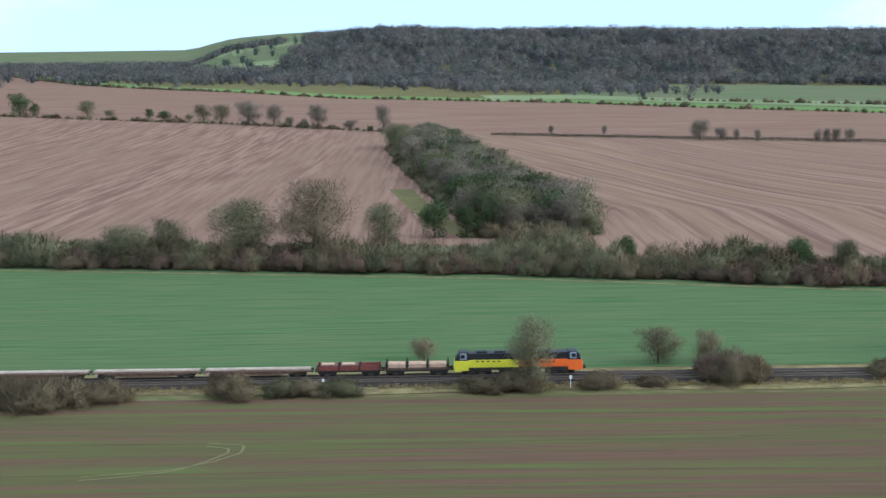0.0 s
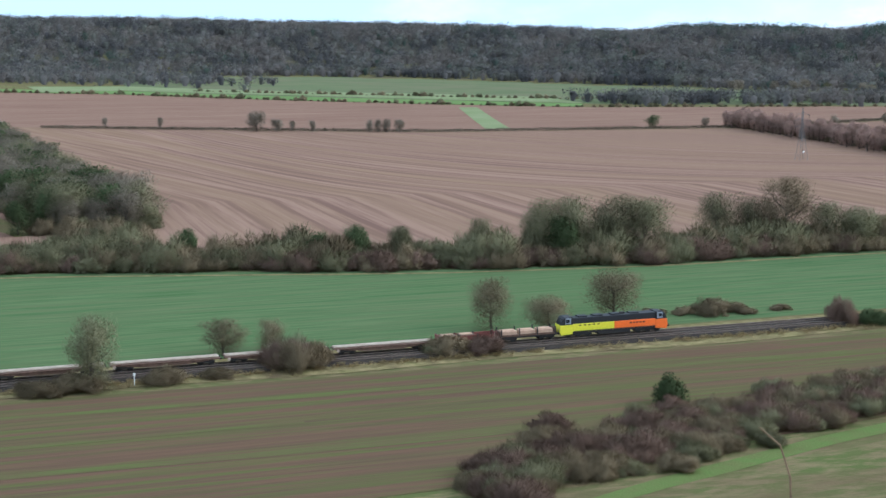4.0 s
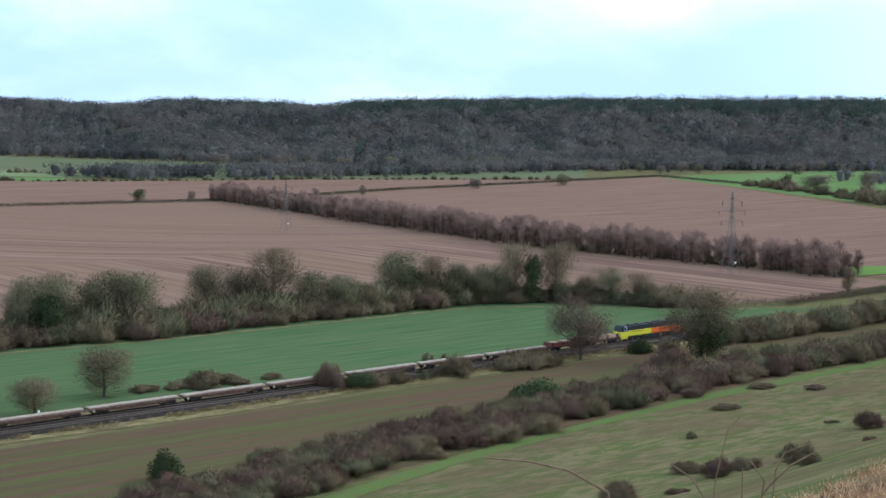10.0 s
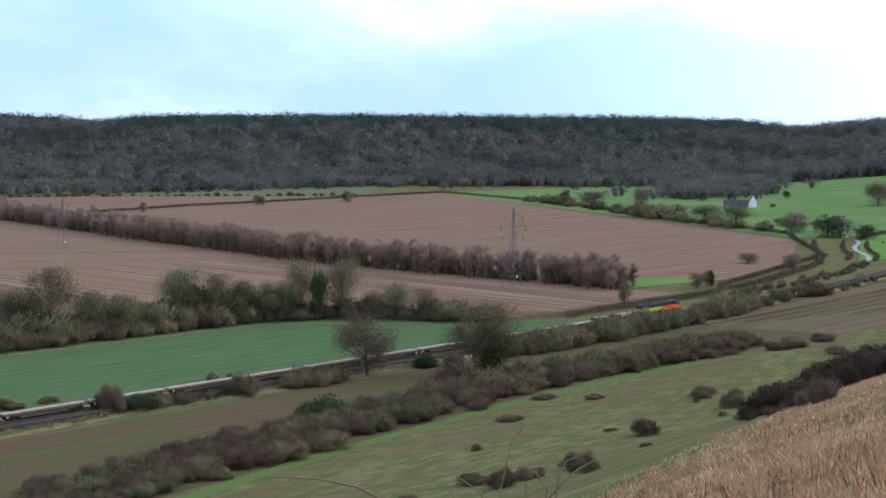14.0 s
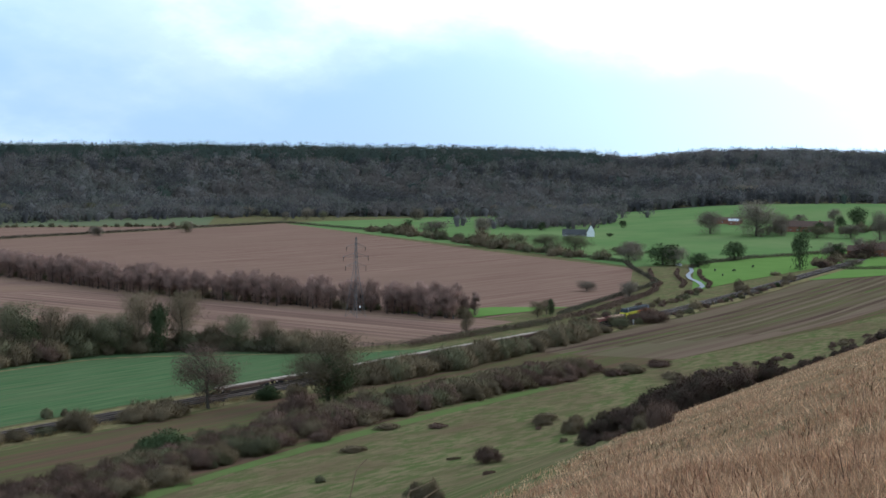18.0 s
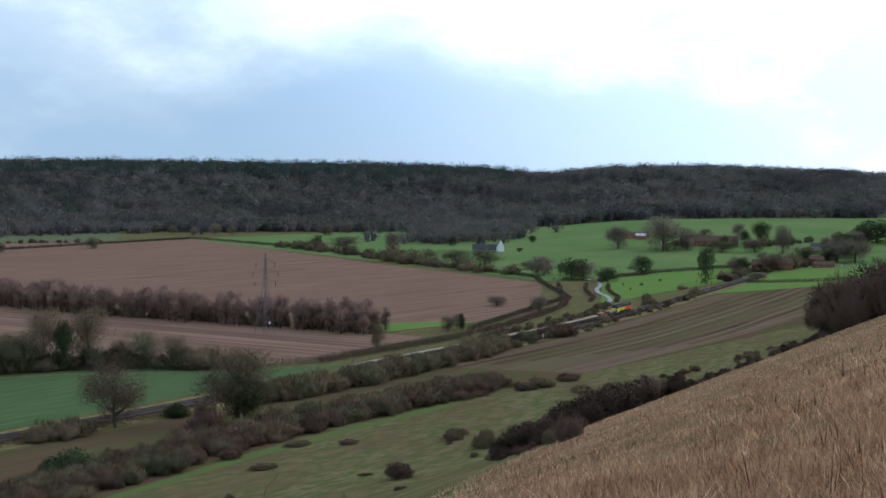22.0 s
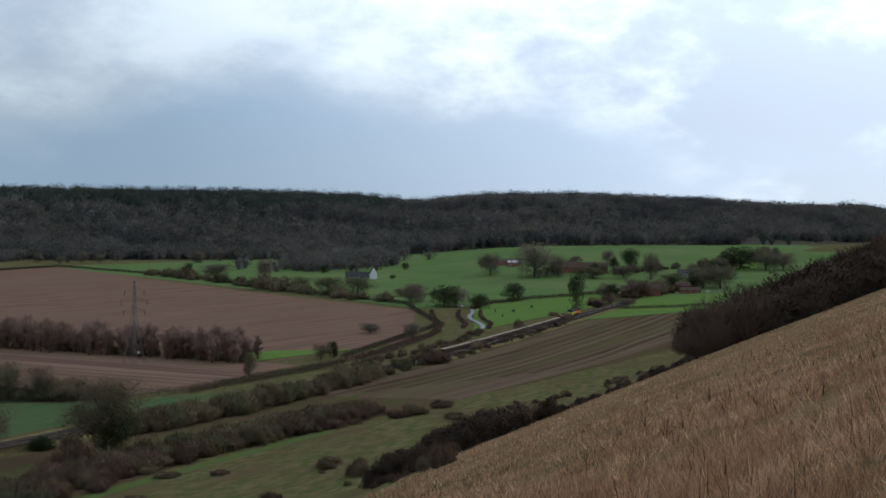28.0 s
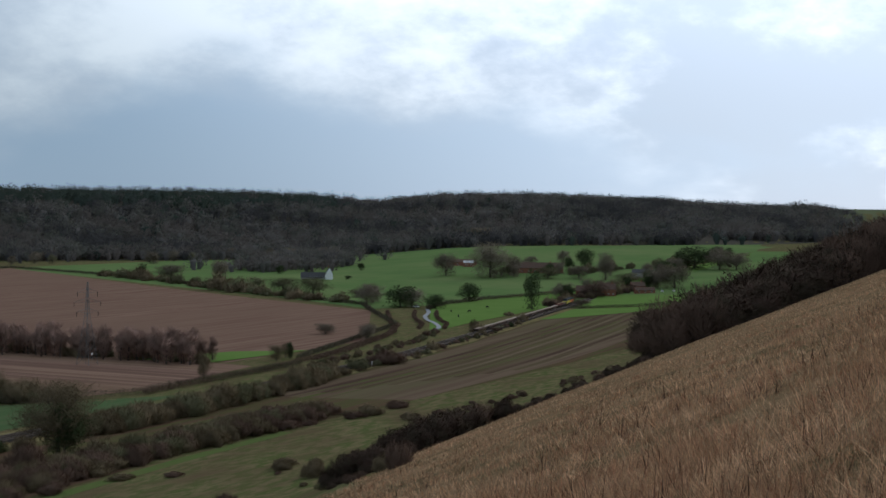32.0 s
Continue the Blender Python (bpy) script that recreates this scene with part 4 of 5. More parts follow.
BUSHES_AT['line_1'] = [
    (168.1, 215.8, 2.8, 5.7, 'bare'), (153.2, 217.2, 5.7, 3.1, 'red'), (175.4, 216, 1.8, 5.8, 'olive'), (198.5, 212.9, 4.6, 8.5, 'bare'), (205.7, 212.1, 4.1, 8.6, 'bare'),
    (152.8, 219.5, 5.8, 2.9, 'red'), (158.2, 216.8, 3.7, 6.7, 'green'), (163.1, 216.1, 3, 5.6, 'bare'), (183.2, 215.5, 4.3, 5.9, 'bare'), (195.8, 212.7, 3.7, 7.2, 'bare'),
    (202.1, 210.6, 3.7, 7.3, 'bare'), (234.8, 210.3, 3.9, 7.8, 'green'), (242, 207.8, 3.1, 5.3, 'bare'), (279.2, 209.3, 5.3, 8.7, 'bare'), (286.7, 205.8, 5.2, 8.8, 'olive'),
    (297.8, 204.7, 4.6, 9, 'bare'), (322.7, 208.6, 4.6, 9.6, 'bare'), (338.8, 209.5, 3.4, 8.3, 'bare'), (388, 214.3, 2.6, 7.4, 'bare'), (367.5, 212.4, 2.3, 5.3, 'bare'),
]
BUSHES_AT['line_2'] = [
    (402.3, 215.2, 2.9, 5.7, 'bare'), (373.2, 216.7, 3.3, 10.7, 'bare'), (384.4, 212.8, 3.7, 10.9, 'bare'), (420.8, 215.1, 4.6, 9.8, 'olive'), (442.4, 214.7, 6.2, 14.3, 'red'),
    (590.3, 239.6, 4.3, 10.6, 'bare'), (499.1, 222.1, 4.2, 6.8, 'bare'), (624.5, 235.6, 2.8, 4.4, 'green'), (662.1, 243.6, 4.5, 8.8, 'bare'), (403.5, 211.5, 2.9, 5.7, 'bare'),
    (70.5, 221.7, 1.2, 2.9, 'red'), (135.3, 238.8, 3, 5.7, 'bare'), (123.3, 238.4, 1.8, 5.6, 'bare'), (129.2, 237.3, 1.9, 4.5, 'bare'), (187.4, 229.9, 2.5, 2.7, 'olive'),
    (191.6, 229.3, 1.8, 1.7, 'bare'), (137.4, 237.3, 3.1, 6.8, 'bare'), (140.4, 236, 2.3, 4.6, 'bare'), (150, 234.9, 1.4, 4.6, 'bare'), (141.5, 233.6, 1.7, 4.5, 'bare'),
]
BUSHES_AT['line_3'] = [
    (133.9, 234, 3.4, 5.6, 'bare'), (614.2, 250.9, 4.2, 6.6, 'bare'), (696.5, 264.5, 2.5, 7.4, 'bare'),
]
BUSHES_AT['slope_0'] = [
    (92.5, 173.1, 5.4, 6.2, 'green'), (172.5, 178.2, 6, 12.9, 'green'), (171.2, 182.6, 4.2, 6.2, 'green'), (51.7, 36.4, 1.4, 1.6, 'bare'), (155.2, 111.4, 2.4, 3.2, 'olive'),
    (119.9, 110.4, 3.5, 6.1, 'bare'), (223.6, 123.1, 3.9, 3.8, 'bare'), (187.7, 119.7, 3.3, 4.6, 'red'), (229.9, 134.2, 2.3, 4.9, 'bare'), (141.8, 112.9, 3.1, 4.5, 'red'),
    (143.2, 119, 2, 4.6, 'bare'), (148.5, 113.3, 2, 4.6, 'bare'), (190.8, 150.3, 1.3, 8.1, 'bare'), (219.5, 151.9, 1.1, 6.6, 'red'), (50.4, 23.9, 1.4, 1.4, 'red'),
    (53.2, 25.9, 1, 1.2, 'bare'), (165.8, 137.3, 1.4, 1.8, 'olive'), (226.1, 116.9, 1.1, 3.2, 'red'), (220, 121.6, 3.5, 4.2, 'bare'), (57.5, 29.6, 0.5, 1.3, 'red'),
]
BUSHES_AT['slope_1'] = [
    (234.3, 135.9, 1.9, 5.6, 'bare'), (311.9, 162.6, 1.5, 2.9, 'bare'), (312.6, 156.4, 3, 7.3, 'bare'), (328.2, 155.8, 2.2, 7.5, 'red'), (214.3, 160.4, 1.4, 5.6, 'bare'),
    (306.2, 157.3, 2.2, 5.7, 'red'), (313.9, 155.2, 1.8, 5.8, 'bare'),
]
BUSHES_AT['scrub_0'] = [
    (230, 178.2, 6.2, 8.5, 'bare'), (237.5, 174.8, 6.2, 8.6, 'olive'), (248.7, 173.8, 4.5, 8.8, 'bare'), (256.6, 170.1, 4.6, 7.7, 'bare'), (266.4, 168.9, 4.3, 7.9, 'bare'),
    (275.6, 167.1, 3.7, 8, 'bare'), (285.2, 165.3, 2.5, 8.2, 'red'), (293.5, 164, 1.7, 7, 'red'), (218.3, 187.4, 6.1, 9.6, 'red'),
]

GROUPS = {"far": "trees along the far hedges", "hedge": "trees along the wheat field hedge", "line": "lineside trees and bushes",
          "village": "trees round the village and the lane", "slope": "bushes on the meadow slope", "scrub": "scrub along the foot of the slope"}
for key, rows in TREES_AT.items():
    for x, y, h, w, kind in rows:
        tree(kind, x, y, h, min(2.6, max(0.5, w / (h * (0.72 if key.startswith("village") else 0.84)))), GROUPS[key.split("_")[0]])
for key, rows in BUSHES_AT.items():
    for x, y, h, w, kind in rows:
        shrub(kind, x, y, h, min(2.6, max(0.5, w / (h * 1.5))), GROUPS[key.split("_")[0]])

# ------------------------------------------------------------------ the wood on the far hill


def polar(az, r):
    return r * math.sin(radians(az)), r * math.cos(radians(az))


def woods(name, label, mats, spots, h, blades, seed, size=1.7, width=0.75, peak=0.0):
    """A wood as one piece of stuff: rounded crowns with ragged twigs on them, in patches of tone. peak draws the crowns up into points."""
    g = np.random.default_rng(seed)
    n, sides, rings = len(spots), 7, 5
    xy = np.array(spots)
    ground = np.array([height(x, y) for x, y in spots])
    hh = h * g.choice((0.75, 0.9, 1.0, 1.15), n) * g.uniform(0.85, 1.15, n)
    c = np.stack([xy[:, 0], xy[:, 1], ground + hh * 0.52], 1)
    r = np.stack([hh * 0.74, hh * 0.74, hh * 0.5], 1) * g.uniform(0.8, 1.25, (n, 3))
    patch = np.array([noise.noise(Vector((x * 0.011, y * 0.007, seed))) for x, y in spots])
    tone = np.clip(((patch * 1.1 + 0.5 + g.normal(size=n) * 0.3) * len(mats)).astype(int), 0, len(mats) - 1)
    e = -0.6 + (math.pi / 2 + 0.4) * np.arange(rings) / (rings - 1)
    ang = 6.2832 * (np.arange(sides)[None, :] + 0.5 * (np.arange(rings)[:, None] % 2)) / sides
    d = np.stack([np.cos(ang) * np.cos(e)[:, None], np.sin(ang) * np.cos(e)[:, None], np.repeat(np.sin(e)[:, None], sides, 1)], 2).reshape(-1, 3)
    shape = d.copy()
    shape[:, :2] *= (1 - peak * np.maximum(0, d[:, 2]))[:, None]
    v = c[:, None, :] + shape[None] * r[:, None, :] * g.uniform(0.22, 0.46, (n, rings * sides, 1))
    v[:, :sides, :2] = c[:, None, :2] + (v[:, :sides, :2] - c[:, None, :2]) * 0.6
    v[:, :sides, 2] = ground[:, None] - 0.5
    o = d[None] * 0.42 + np.array((0, -0.25, 0.55)) + g.normal(size=(n, rings * sides, 3)) * 0.12
    o /= np.linalg.norm(o, axis=2)[:, :, None]
    one = []
    for i in range(rings - 1):
        for k in range(sides):
            p, q = i * sides, (i + 1) * sides
            one += [(p + k, p + (k + 1) % sides, q + (k + 1) % sides), (p + k, q + (k + 1) % sides, q + k)]
    one += [((rings - 1) * sides, (rings - 1) * sides + k, (rings - 1) * sides + k + 1) for k in range(1, sides - 1)]
    one = np.array(one)
    f = (one[None] + (np.arange(n) * rings * sides)[:, None, None]).reshape(-1, 3)
    ob = new(name, quick_mesh(name, v.reshape(-1, 3), f, mats, o.reshape(-1, 3), np.repeat(tone, len(one))))
    tagged(ob, label, "wood", kind="stuff")
    r2 = r.copy()
    r2[:, :2] *= 1 - peak * 0.55
    v, f, nrm = slivers(c, r2, blades * n, size, width, 0.9, seed, shell=0.3)
    nrm = nrm * 0.75 + np.array((0, -0.2, 0.5))
    pick = np.random.default_rng(seed).integers(0, n, blades * n)
    part("twigs", quick_mesh("twigs", v, f, mats, nrm, tone[pick]), parent=ob)


def hill_spots(count, pick, seed):
    g = np.random.default_rng(seed)
    out = []
    while len(out) < count:
        az = g.uniform(-9, 92)
        d = g.uniform(-25, 640)
        if pick(az, d, g):
            out.append(polar(az, table(AZ, FOOT_R, az) + d))
    return out


def belt(points, count, wide, seed):
    g = np.random.default_rng(seed)
    out = []
    for k in range(count):
        x, y = along(points, g.random())
        out.append((x + g.normal() * wide, y + g.normal() * wide))
    return out


M_floor = material("leaf_litter", (0.085, 0.074, 0.06), (0.07, 0.064, 0.05), scale=0.05)
HILL = [a for a in range(-6, 93, 3)]
field("wood_floor", [polar(a, table(AZ, FOOT_R, a) - 15) for a in HILL], [polar(a, table(AZ, FOOT_R, a) + 640) for a in HILL],
      M_floor, "brown leaf litter under the hillside wood", 0.1, 160, 30, "woodland floor")
CONIFERS = ((27.6, 33.6, 420), (35.4, 62.2, 330))


def conifer_zone(a, d):
    return any(lo < a < hi and d > edge for lo, hi, edge in CONIFERS)


RIDGE = [a for a in np.arange(-4, 90, 0.16)]
woods("woodland", "bare winter woodland covering the far hillside", WOOD_TONES,
      hill_spots(8600, lambda a, d, g: a > -6.9 + d * 0.003 and not (conifer_zone(a, d) and g.random() < 0.85) and (a < 77 or d > 60), 5)
      + [polar(a, table(AZ, FOOT_R, a) + 470) for a in RIDGE if not conifer_zone(a, 470)], 14.5, 120, 3, 2.1, 1.1)
woods("conifer_wood", "dark conifer plantation on the crest of the hill", [M_conifer, M_conifer_light],
      hill_spots(2300, lambda a, d, g: conifer_zone(a, d) or g.random() < 0.035 + 0.12 * (noise.noise(Vector((a * 0.35, d * 0.006, 9))) > 0.25), 6) + [polar(a, table(AZ, FOOT_R, a) + 475) for a in RIDGE if conifer_zone(a, 475)],
      15, 90, 4, 2.0, 0.9, 0.6)
woods("woodland_belt", "bare trees of a distant belt of woodland", WOOD_TONES,
      belt([(-800, 2250), (-450, 1980), (-220, 1880), (20, 1760), (150, 1620)], 1900, 80, 8) + [polar(a, table(AZ, FOOT_R, a) + d) for a, d in zip(np.linspace(-24, -6.5, 420), np.random.default_rng(4).uniform(380, 600, 420))], 12, 90, 9, 2.3, 1.0)
woods("woodland_belt", "bare trees of a distant belt of woodland", WOOD_TONES,
      belt([polar(75, 1800), polar(79, 2000), polar(84, 2100), polar(90, 2100)], 700, 45, 13) + belt([polar(78, 2450), polar(84, 2550), polar(92, 2600)], 420, 60, 15) + belt([(520, 1120), (640, 1060), (800, 1010), (1000, 1000)], 300, 22, 10)
      + belt([(1000, 1000), (1120, 930), (1220, 800), (1290, 720)], 330, 26, 11) + belt([(1270, 720), (1180, 660), (1080, 610), (1020, 640)], 190, 26, 14), 11, 110, 12, 2.2, 0.85)

# ------------------------------------------------------------------ railway
M_ballast = material("ballast", (0.06, 0.05, 0.041), (0.04, 0.034, 0.03), scale=1.2, bump=0.8, bump_scale=14)


def ribbon(name, xs, section, mat, parent=None, label=""):
    """A long strip along the railway: section is a line of (offset across, height)."""
    verts, faces = [], []
    m = len(section)
    for x in xs:
        slope = (rail_y(x + 1) - rail_y(x - 1)) / 2
        nx, ny = -slope / math.hypot(1, slope), 1 / math.hypot(1, slope)
        verts += [(x + nx * o, rail_y(x) + ny * o, z) for o, z in section]
    for i in range(len(xs) - 1):
        faces += [(i * m + k, i * m + m + k, i * m + m + k + 1, i * m + k + 1) for k in range(m - 1)]
    return mesh_of(name, verts, faces, mat)


XS = [-260 + 6 * k for k in range(210)]
bed = new("railway_track", ribbon("ballast", XS, [(-3.5, -0.1), (-2.9, 0.55), (3.2, 0.55), (4.2, -0.1)], M_ballast))
tagged(bed, "double railway track on dark stone ballast", "railway", kind="structure")

M_rail = material("rail_steel", (0.2, 0.15, 0.12), (0.14, 0.1, 0.08), scale=2, rough=0.6, metal=0.4)
M_sleeper = material("concrete_sleeper", (0.3, 0.29, 0.27), (0.22, 0.2, 0.18), scale=3)
TRACK = 1.75
for off, rail_name in ((-TRACK - 0.75, "rail"), (-TRACK + 0.75, "rail"), (TRACK - 0.75, "rail"), (TRACK + 0.75, "rail")):
    part(rail_name, ribbon("rail", XS, [(off - 0.04, 0.6), (off - 0.04, 0.78), (off + 0.04, 0.78), (off + 0.04, 0.6)], M_rail), parent=bed)


def box(bm, x0, x1, y0, y1, z0, z1, taper=0.0):
    """An upright box into bm; its top may be narrower by taper on each side."""
    v = [bm.verts.new(p) for p in ((x0, y0, z0), (x1, y0, z0), (x1, y1, z0), (x0, y1, z0),
                                   (x0 + taper, y0 + taper, z1), (x1 - taper, y0 + taper, z1), (x1 - taper, y1 - taper, z1), (x0 + taper, y1 - taper, z1))]
    for f in ((3, 2, 1, 0), (4, 5, 6, 7), (0, 1, 5, 4), (1, 2, 6, 5), (2, 3, 7, 6), (3, 0, 4, 7)):
        bm.faces.new([v[k] for k in f])


def boxes(*rows):
    bm = bmesh.new()
    for r in rows:
        box(bm, *r)
    return bm


def prism(outline, y0, y1):
    """A solid from an outline in x and z, between y0 and y1."""
    bm = bmesh.new()
    a = [bm.verts.new((x, y0, z)) for x, z in outline]
    b = [bm.verts.new((x, y1, z)) for x, z in outline]
    n = len(outline)
    bm.faces.new(a)
    bm.faces.new(b[::-1])
    for k in range(n):
        bm.faces.new((a[k], b[k], b[(k + 1) % n], a[(k + 1) % n]))
    bmesh.ops.recalc_face_normals(bm, faces=bm.faces)
    return bm


def soften(bm, w=0.05):
    bmesh.ops.bevel(bm, geom=bm.edges[:], offset=w, segments=2, affect="EDGES", profile=0.6)
    return bm


def tube(a, b, r, sides=8):
    bm = bmesh.new()
    limb(bm, a, b, r, r, sides)
    bmesh.ops.holes_fill(bm, edges=bm.edges[:], sides=sides)
    return bm


M_yellow = plain("yellow_paint", (0.72, 0.66, 0.05), 0.35, worn=0.85)
M_orange = plain("orange_paint", (0.85, 0.16, 0.03), 0.35, worn=0.85)
M_black = plain("black_paint", (0.02, 0.021, 0.024), 0.75)
M_grime = plain("grimy_underframe", (0.035, 0.031, 0.028), 0.8, worn=0.6)
M_cabgrey = plain("cab_grey_paint", (0.28, 0.31, 0.36), 0.35)
M_glass = plain("dark_glass", (0.02, 0.025, 0.03), 0.05)
M_wagon = plain("wagon_brown_red", (0.2, 0.055, 0.042), 0.7, worn=0.6, scale=1.0)
M_rust = plain("rusty_steel", (0.14, 0.08, 0.055), 0.85, worn=0.6, scale=1.5)
M_load = material("pale_load", (0.48, 0.4, 0.31), (0.34, 0.26, 0.2), scale=0.6, rough=0.85)
M_timber = material("pale_timber", (0.5, 0.34, 0.24), (0.38, 0.25, 0.17), scale=1.5)


def bogie(parent, x, axles, base):
    """A bogie with its side frames, axle boxes and wheels."""
    b = part("bogie", boxes((x - base / 2 - 0.6, x + base / 2 + 0.6, -1.05, -0.88, 0.45, 0.75), (x - base / 2 - 0.6, x + base / 2 + 0.6, 0.88, 1.05, 0.45, 0.75),
                            (x - 0.3, x + 0.3, -0.95, 0.95, 0.5, 0.8)), M_grime, parent)
    for k in range(axles):
        wx = x - base / 2 + base * k / (axles - 1)
        for y in (-0.78, 0.66):
            part("wheel", tube((wx, y, 0.5), (wx, y + 0.13, 0.5), 0.5, 14), M_grime, b)


def locomotive():
    t = thing("diesel_locomotive", "yellow and orange diesel freight locomotive with black roof", "locomotive")
    L = 10.85
    part("underframe", boxes((-L + 0.3, L - 0.3, -1.25, 1.25, 0.85, 1.15)), M_grime, t)
    part("fuel_tank", soften(boxes((-3.2, 3.2, -1.2, 1.2, 0.35, 0.9)), 0.1), M_grime, t)
    for s, mat, nm in ((-1, M_yellow, "yellow body side and nose"), (1, M_orange, "orange body side and nose")):
        x0, x1 = (-L + 2.6, 0.0) if s < 0 else (0.0, L - 2.6)
        part("body_side", soften(boxes((x0, x1, -1.3, 1.3, 1.15, 2.55)), 0.06), mat, t, nm)
        nose = prism([(s * (L - 2.6), 0.75), (s * (L - 0.35), 0.6), (s * (L - 0.1), 1.3), (s * (L - 0.25), 2.45), (s * (L - 2.6), 2.45)], -1.32, 1.32)
        n = part("nose", soften(nose, 0.08), mat, t)
        for y in (-0.85, 0.85):
            part("headlight", tube((s * (L - 0.16), y, 1.55), (s * (L - 0.06), y, 1.55), 0.14, 10), M_cabgrey, n)
            part("buffer", tube((s * (L - 0.2), y, 1.05), (s * (L + 0.35), y, 1.05), 0.2, 10), M_grime, n)
        cab = prism([(s * (L - 2.6), 2.4), (s * (L - 0.3), 2.4), (s * (L - 0.85), 3.55), (s * (L - 1.2), 3.85), (s * (L - 2.6), 3.85)], -1.28, 1.28)
        c = part("cab", soften(cab, 0.06), M_black, t, "black cab top")
        part("cab_panel", boxes((s * (L - 1.75) - 0.55, s * (L - 1.75) + 0.55, -1.3, 1.3, 2.62, 3.72)), M_cabgrey, c, "grey cab window surround")
        scr = prism([(s * (L - 0.36), 2.65), (s * (L - 0.3), 2.65), (s * (L - 0.78), 3.5), (s * (L - 0.84), 3.5)], -1.05, 1.05)
        part("windscreen", scr, M_glass, c)
        for y in (-1.31, 1.3):
            part("side_window", boxes((s * (L - 1.65) - 0.35, s * (L - 1.65) + 0.35, y, y + 0.015, 2.85, 3.45)), M_glass, c)
    part("hood", soften(prism([(-L + 2.5, 2.5), (L - 2.5, 2.5), (L - 2.5, 3.7), (-L + 2.5, 3.6)], -1.12, 1.12), 0.12), M_black, t, "black engine hood")
    for x in (-6.4, -4.2, -2.0, 1.2, 3.4, 5.6):
        for y in (-1.325, 1.31):
            part("grille", boxes((x - 0.8, x + 0.8, y, y + 0.015, 1.5, 2.3)), M_yellow if x < 0 else M_orange, t)
    for x in (-6.0, -3.0, 0.5, 4.2):
        part("roof_vent", soften(boxes((x - 0.9, x + 0.9, -0.7, 0.7, 3.6, 3.88)), 0.05), M_black, t)
    part("exhaust", soften(boxes((1.6, 2.5, -0.3, 0.3, 3.65, 4.0)), 0.05), M_grime, t)
    part("stripe", boxes((-8.2, 8.2, -1.318, -1.302, 1.18, 1.3), (-8.2, 8.2, 1.302, 1.318, 1.18, 1.3)), M_black, t)
    part("lettering", boxes(*[(3.0 + 0.65 * k, 3.45 + 0.65 * k, -1.335, -1.31, 2.0, 2.25) for k in range(5)]), M_black, t, "dark blocked-out lettering")
    part("lettering", boxes(*[(-7.0 + 0.9 * k, -6.55 + 0.9 * k, -1.335, -1.31, 2.2, 2.4) for k in range(5)]), M_black, t, "dark blocked-out marks")
    bogie(t, -6.9, 3, 3.8)
    bogie(t, 6.9, 3, 3.8)
    return t


def flat_wagon():
    t = thing("flat_wagon", "flat bogie wagon with a long pale load of rails", "wagon", group="flat wagons of the train")
    part("deck", boxes((-8.9, 8.9, -1.3, 1.3, 1.0, 1.18)), M_rust, t)
    part("sole_bar", prism([(-8.6, 1.0), (8.6, 1.0), (6.0, 0.75), (3.5, 0.5), (-3.5, 0.5), (-6.0, 0.75)], -1.2, -1.05), M_rust, t)
    part("sole_bar", prism([(-8.6, 1.0), (8.6, 1.0), (6.0, 0.75), (3.5, 0.5), (-3.5, 0.5), (-6.0, 0.75)], 1.05, 1.2), M_rust, t)
    for k in range(4):
        y = -0.6 + 0.4 * k
        part("load_rail", boxes((-8.75, 8.75, y - 0.1, y + 0.1, 1.27, 1.45)), M_load, t)
    for x in (-7.5, -4.5, -1.5, 1.5, 4.5, 7.5):
        part("bolster", boxes((x - 0.12, x + 0.12, -1.34, 1.34, 1.18, 1.27)), M_rust, t)
    for x in (-8.95, 8.95):
        for y in (-0.85, 0.85):
            part("buffer", tube((x - 0.1, y, 1.0), (x + 0.1 + (0.15 if x > 0 else -0.15), y, 1.0), 0.18, 8), M_grime, t)
    part("brake_wheel", tube((-8.2, -1.36, 0.85), (-8.2, -1.3, 0.85), 0.26, 12), M_load, t, "white brake wheel")
    bogie(t, -6.6, 2, 1.8)
    bogie(t, 6.6, 2, 1.8)
    return t


def low_wagon(red):
    """A short open wagon in three bays: red-brown and empty, or with pale sleepers between dark stanchions."""
    t = thing("open_wagon", "red-brown open wagon with low sides in bays" if red else "open wagon with pale timber between dark stanchions", "wagon")
    part("underframe", boxes((-5.2, 5.2, -1.25, 1.25, 0.8, 1.1)), M_grime, t)
    for k in range(3):
        x0 = -5.1 + 3.42 * k
        for y in (-1.32, 1.24):
            part("side_panel", boxes((x0 + 0.08, x0 + 3.34, y, y + 0.08, 1.1, 1.9 if red else 1.45)), M_wagon if red else M_rust, t)
        if not red or k < 2:
            part("load", soften(boxes((x0 + 0.3, x0 + 3.1, -1.0, 1.0, 1.1, 1.95 if red else 2.05)), 0.12), M_timber if not red else M_rust, t)
            part("load_top", boxes((x0 + 0.5, x0 + 2.6, -0.7, 0.5, 1.95 if red else 2.05, 2.1 if red else 2.16)), M_timber, t)
    for k in range(4):
        x = -5.1 + 3.42 * k
        for y in (-1.36, 1.22):
            part("stanchion", boxes((x - 0.1, x + 0.1, y, y + 0.14, 1.0, 2.5 if not red else 2.1)), M_grime, t)
    for x in (-5.3, 5.3):
        part("end_panel", boxes((x - 0.06, x + 0.06, -1.3, 1.3, 1.1, 2.1)), M_wagon if red else M_rust, t)
        for y in (-0.85, 0.85):
            part("buffer", tube((x, y, 1.0), (x + (0.35 if x > 0 else -0.35), y, 1.0), 0.18, 8), M_grime, t)
    bogie(t, -3.6, 2, 1.8)
    bogie(t, 3.6, 2, 1.8)
    return t


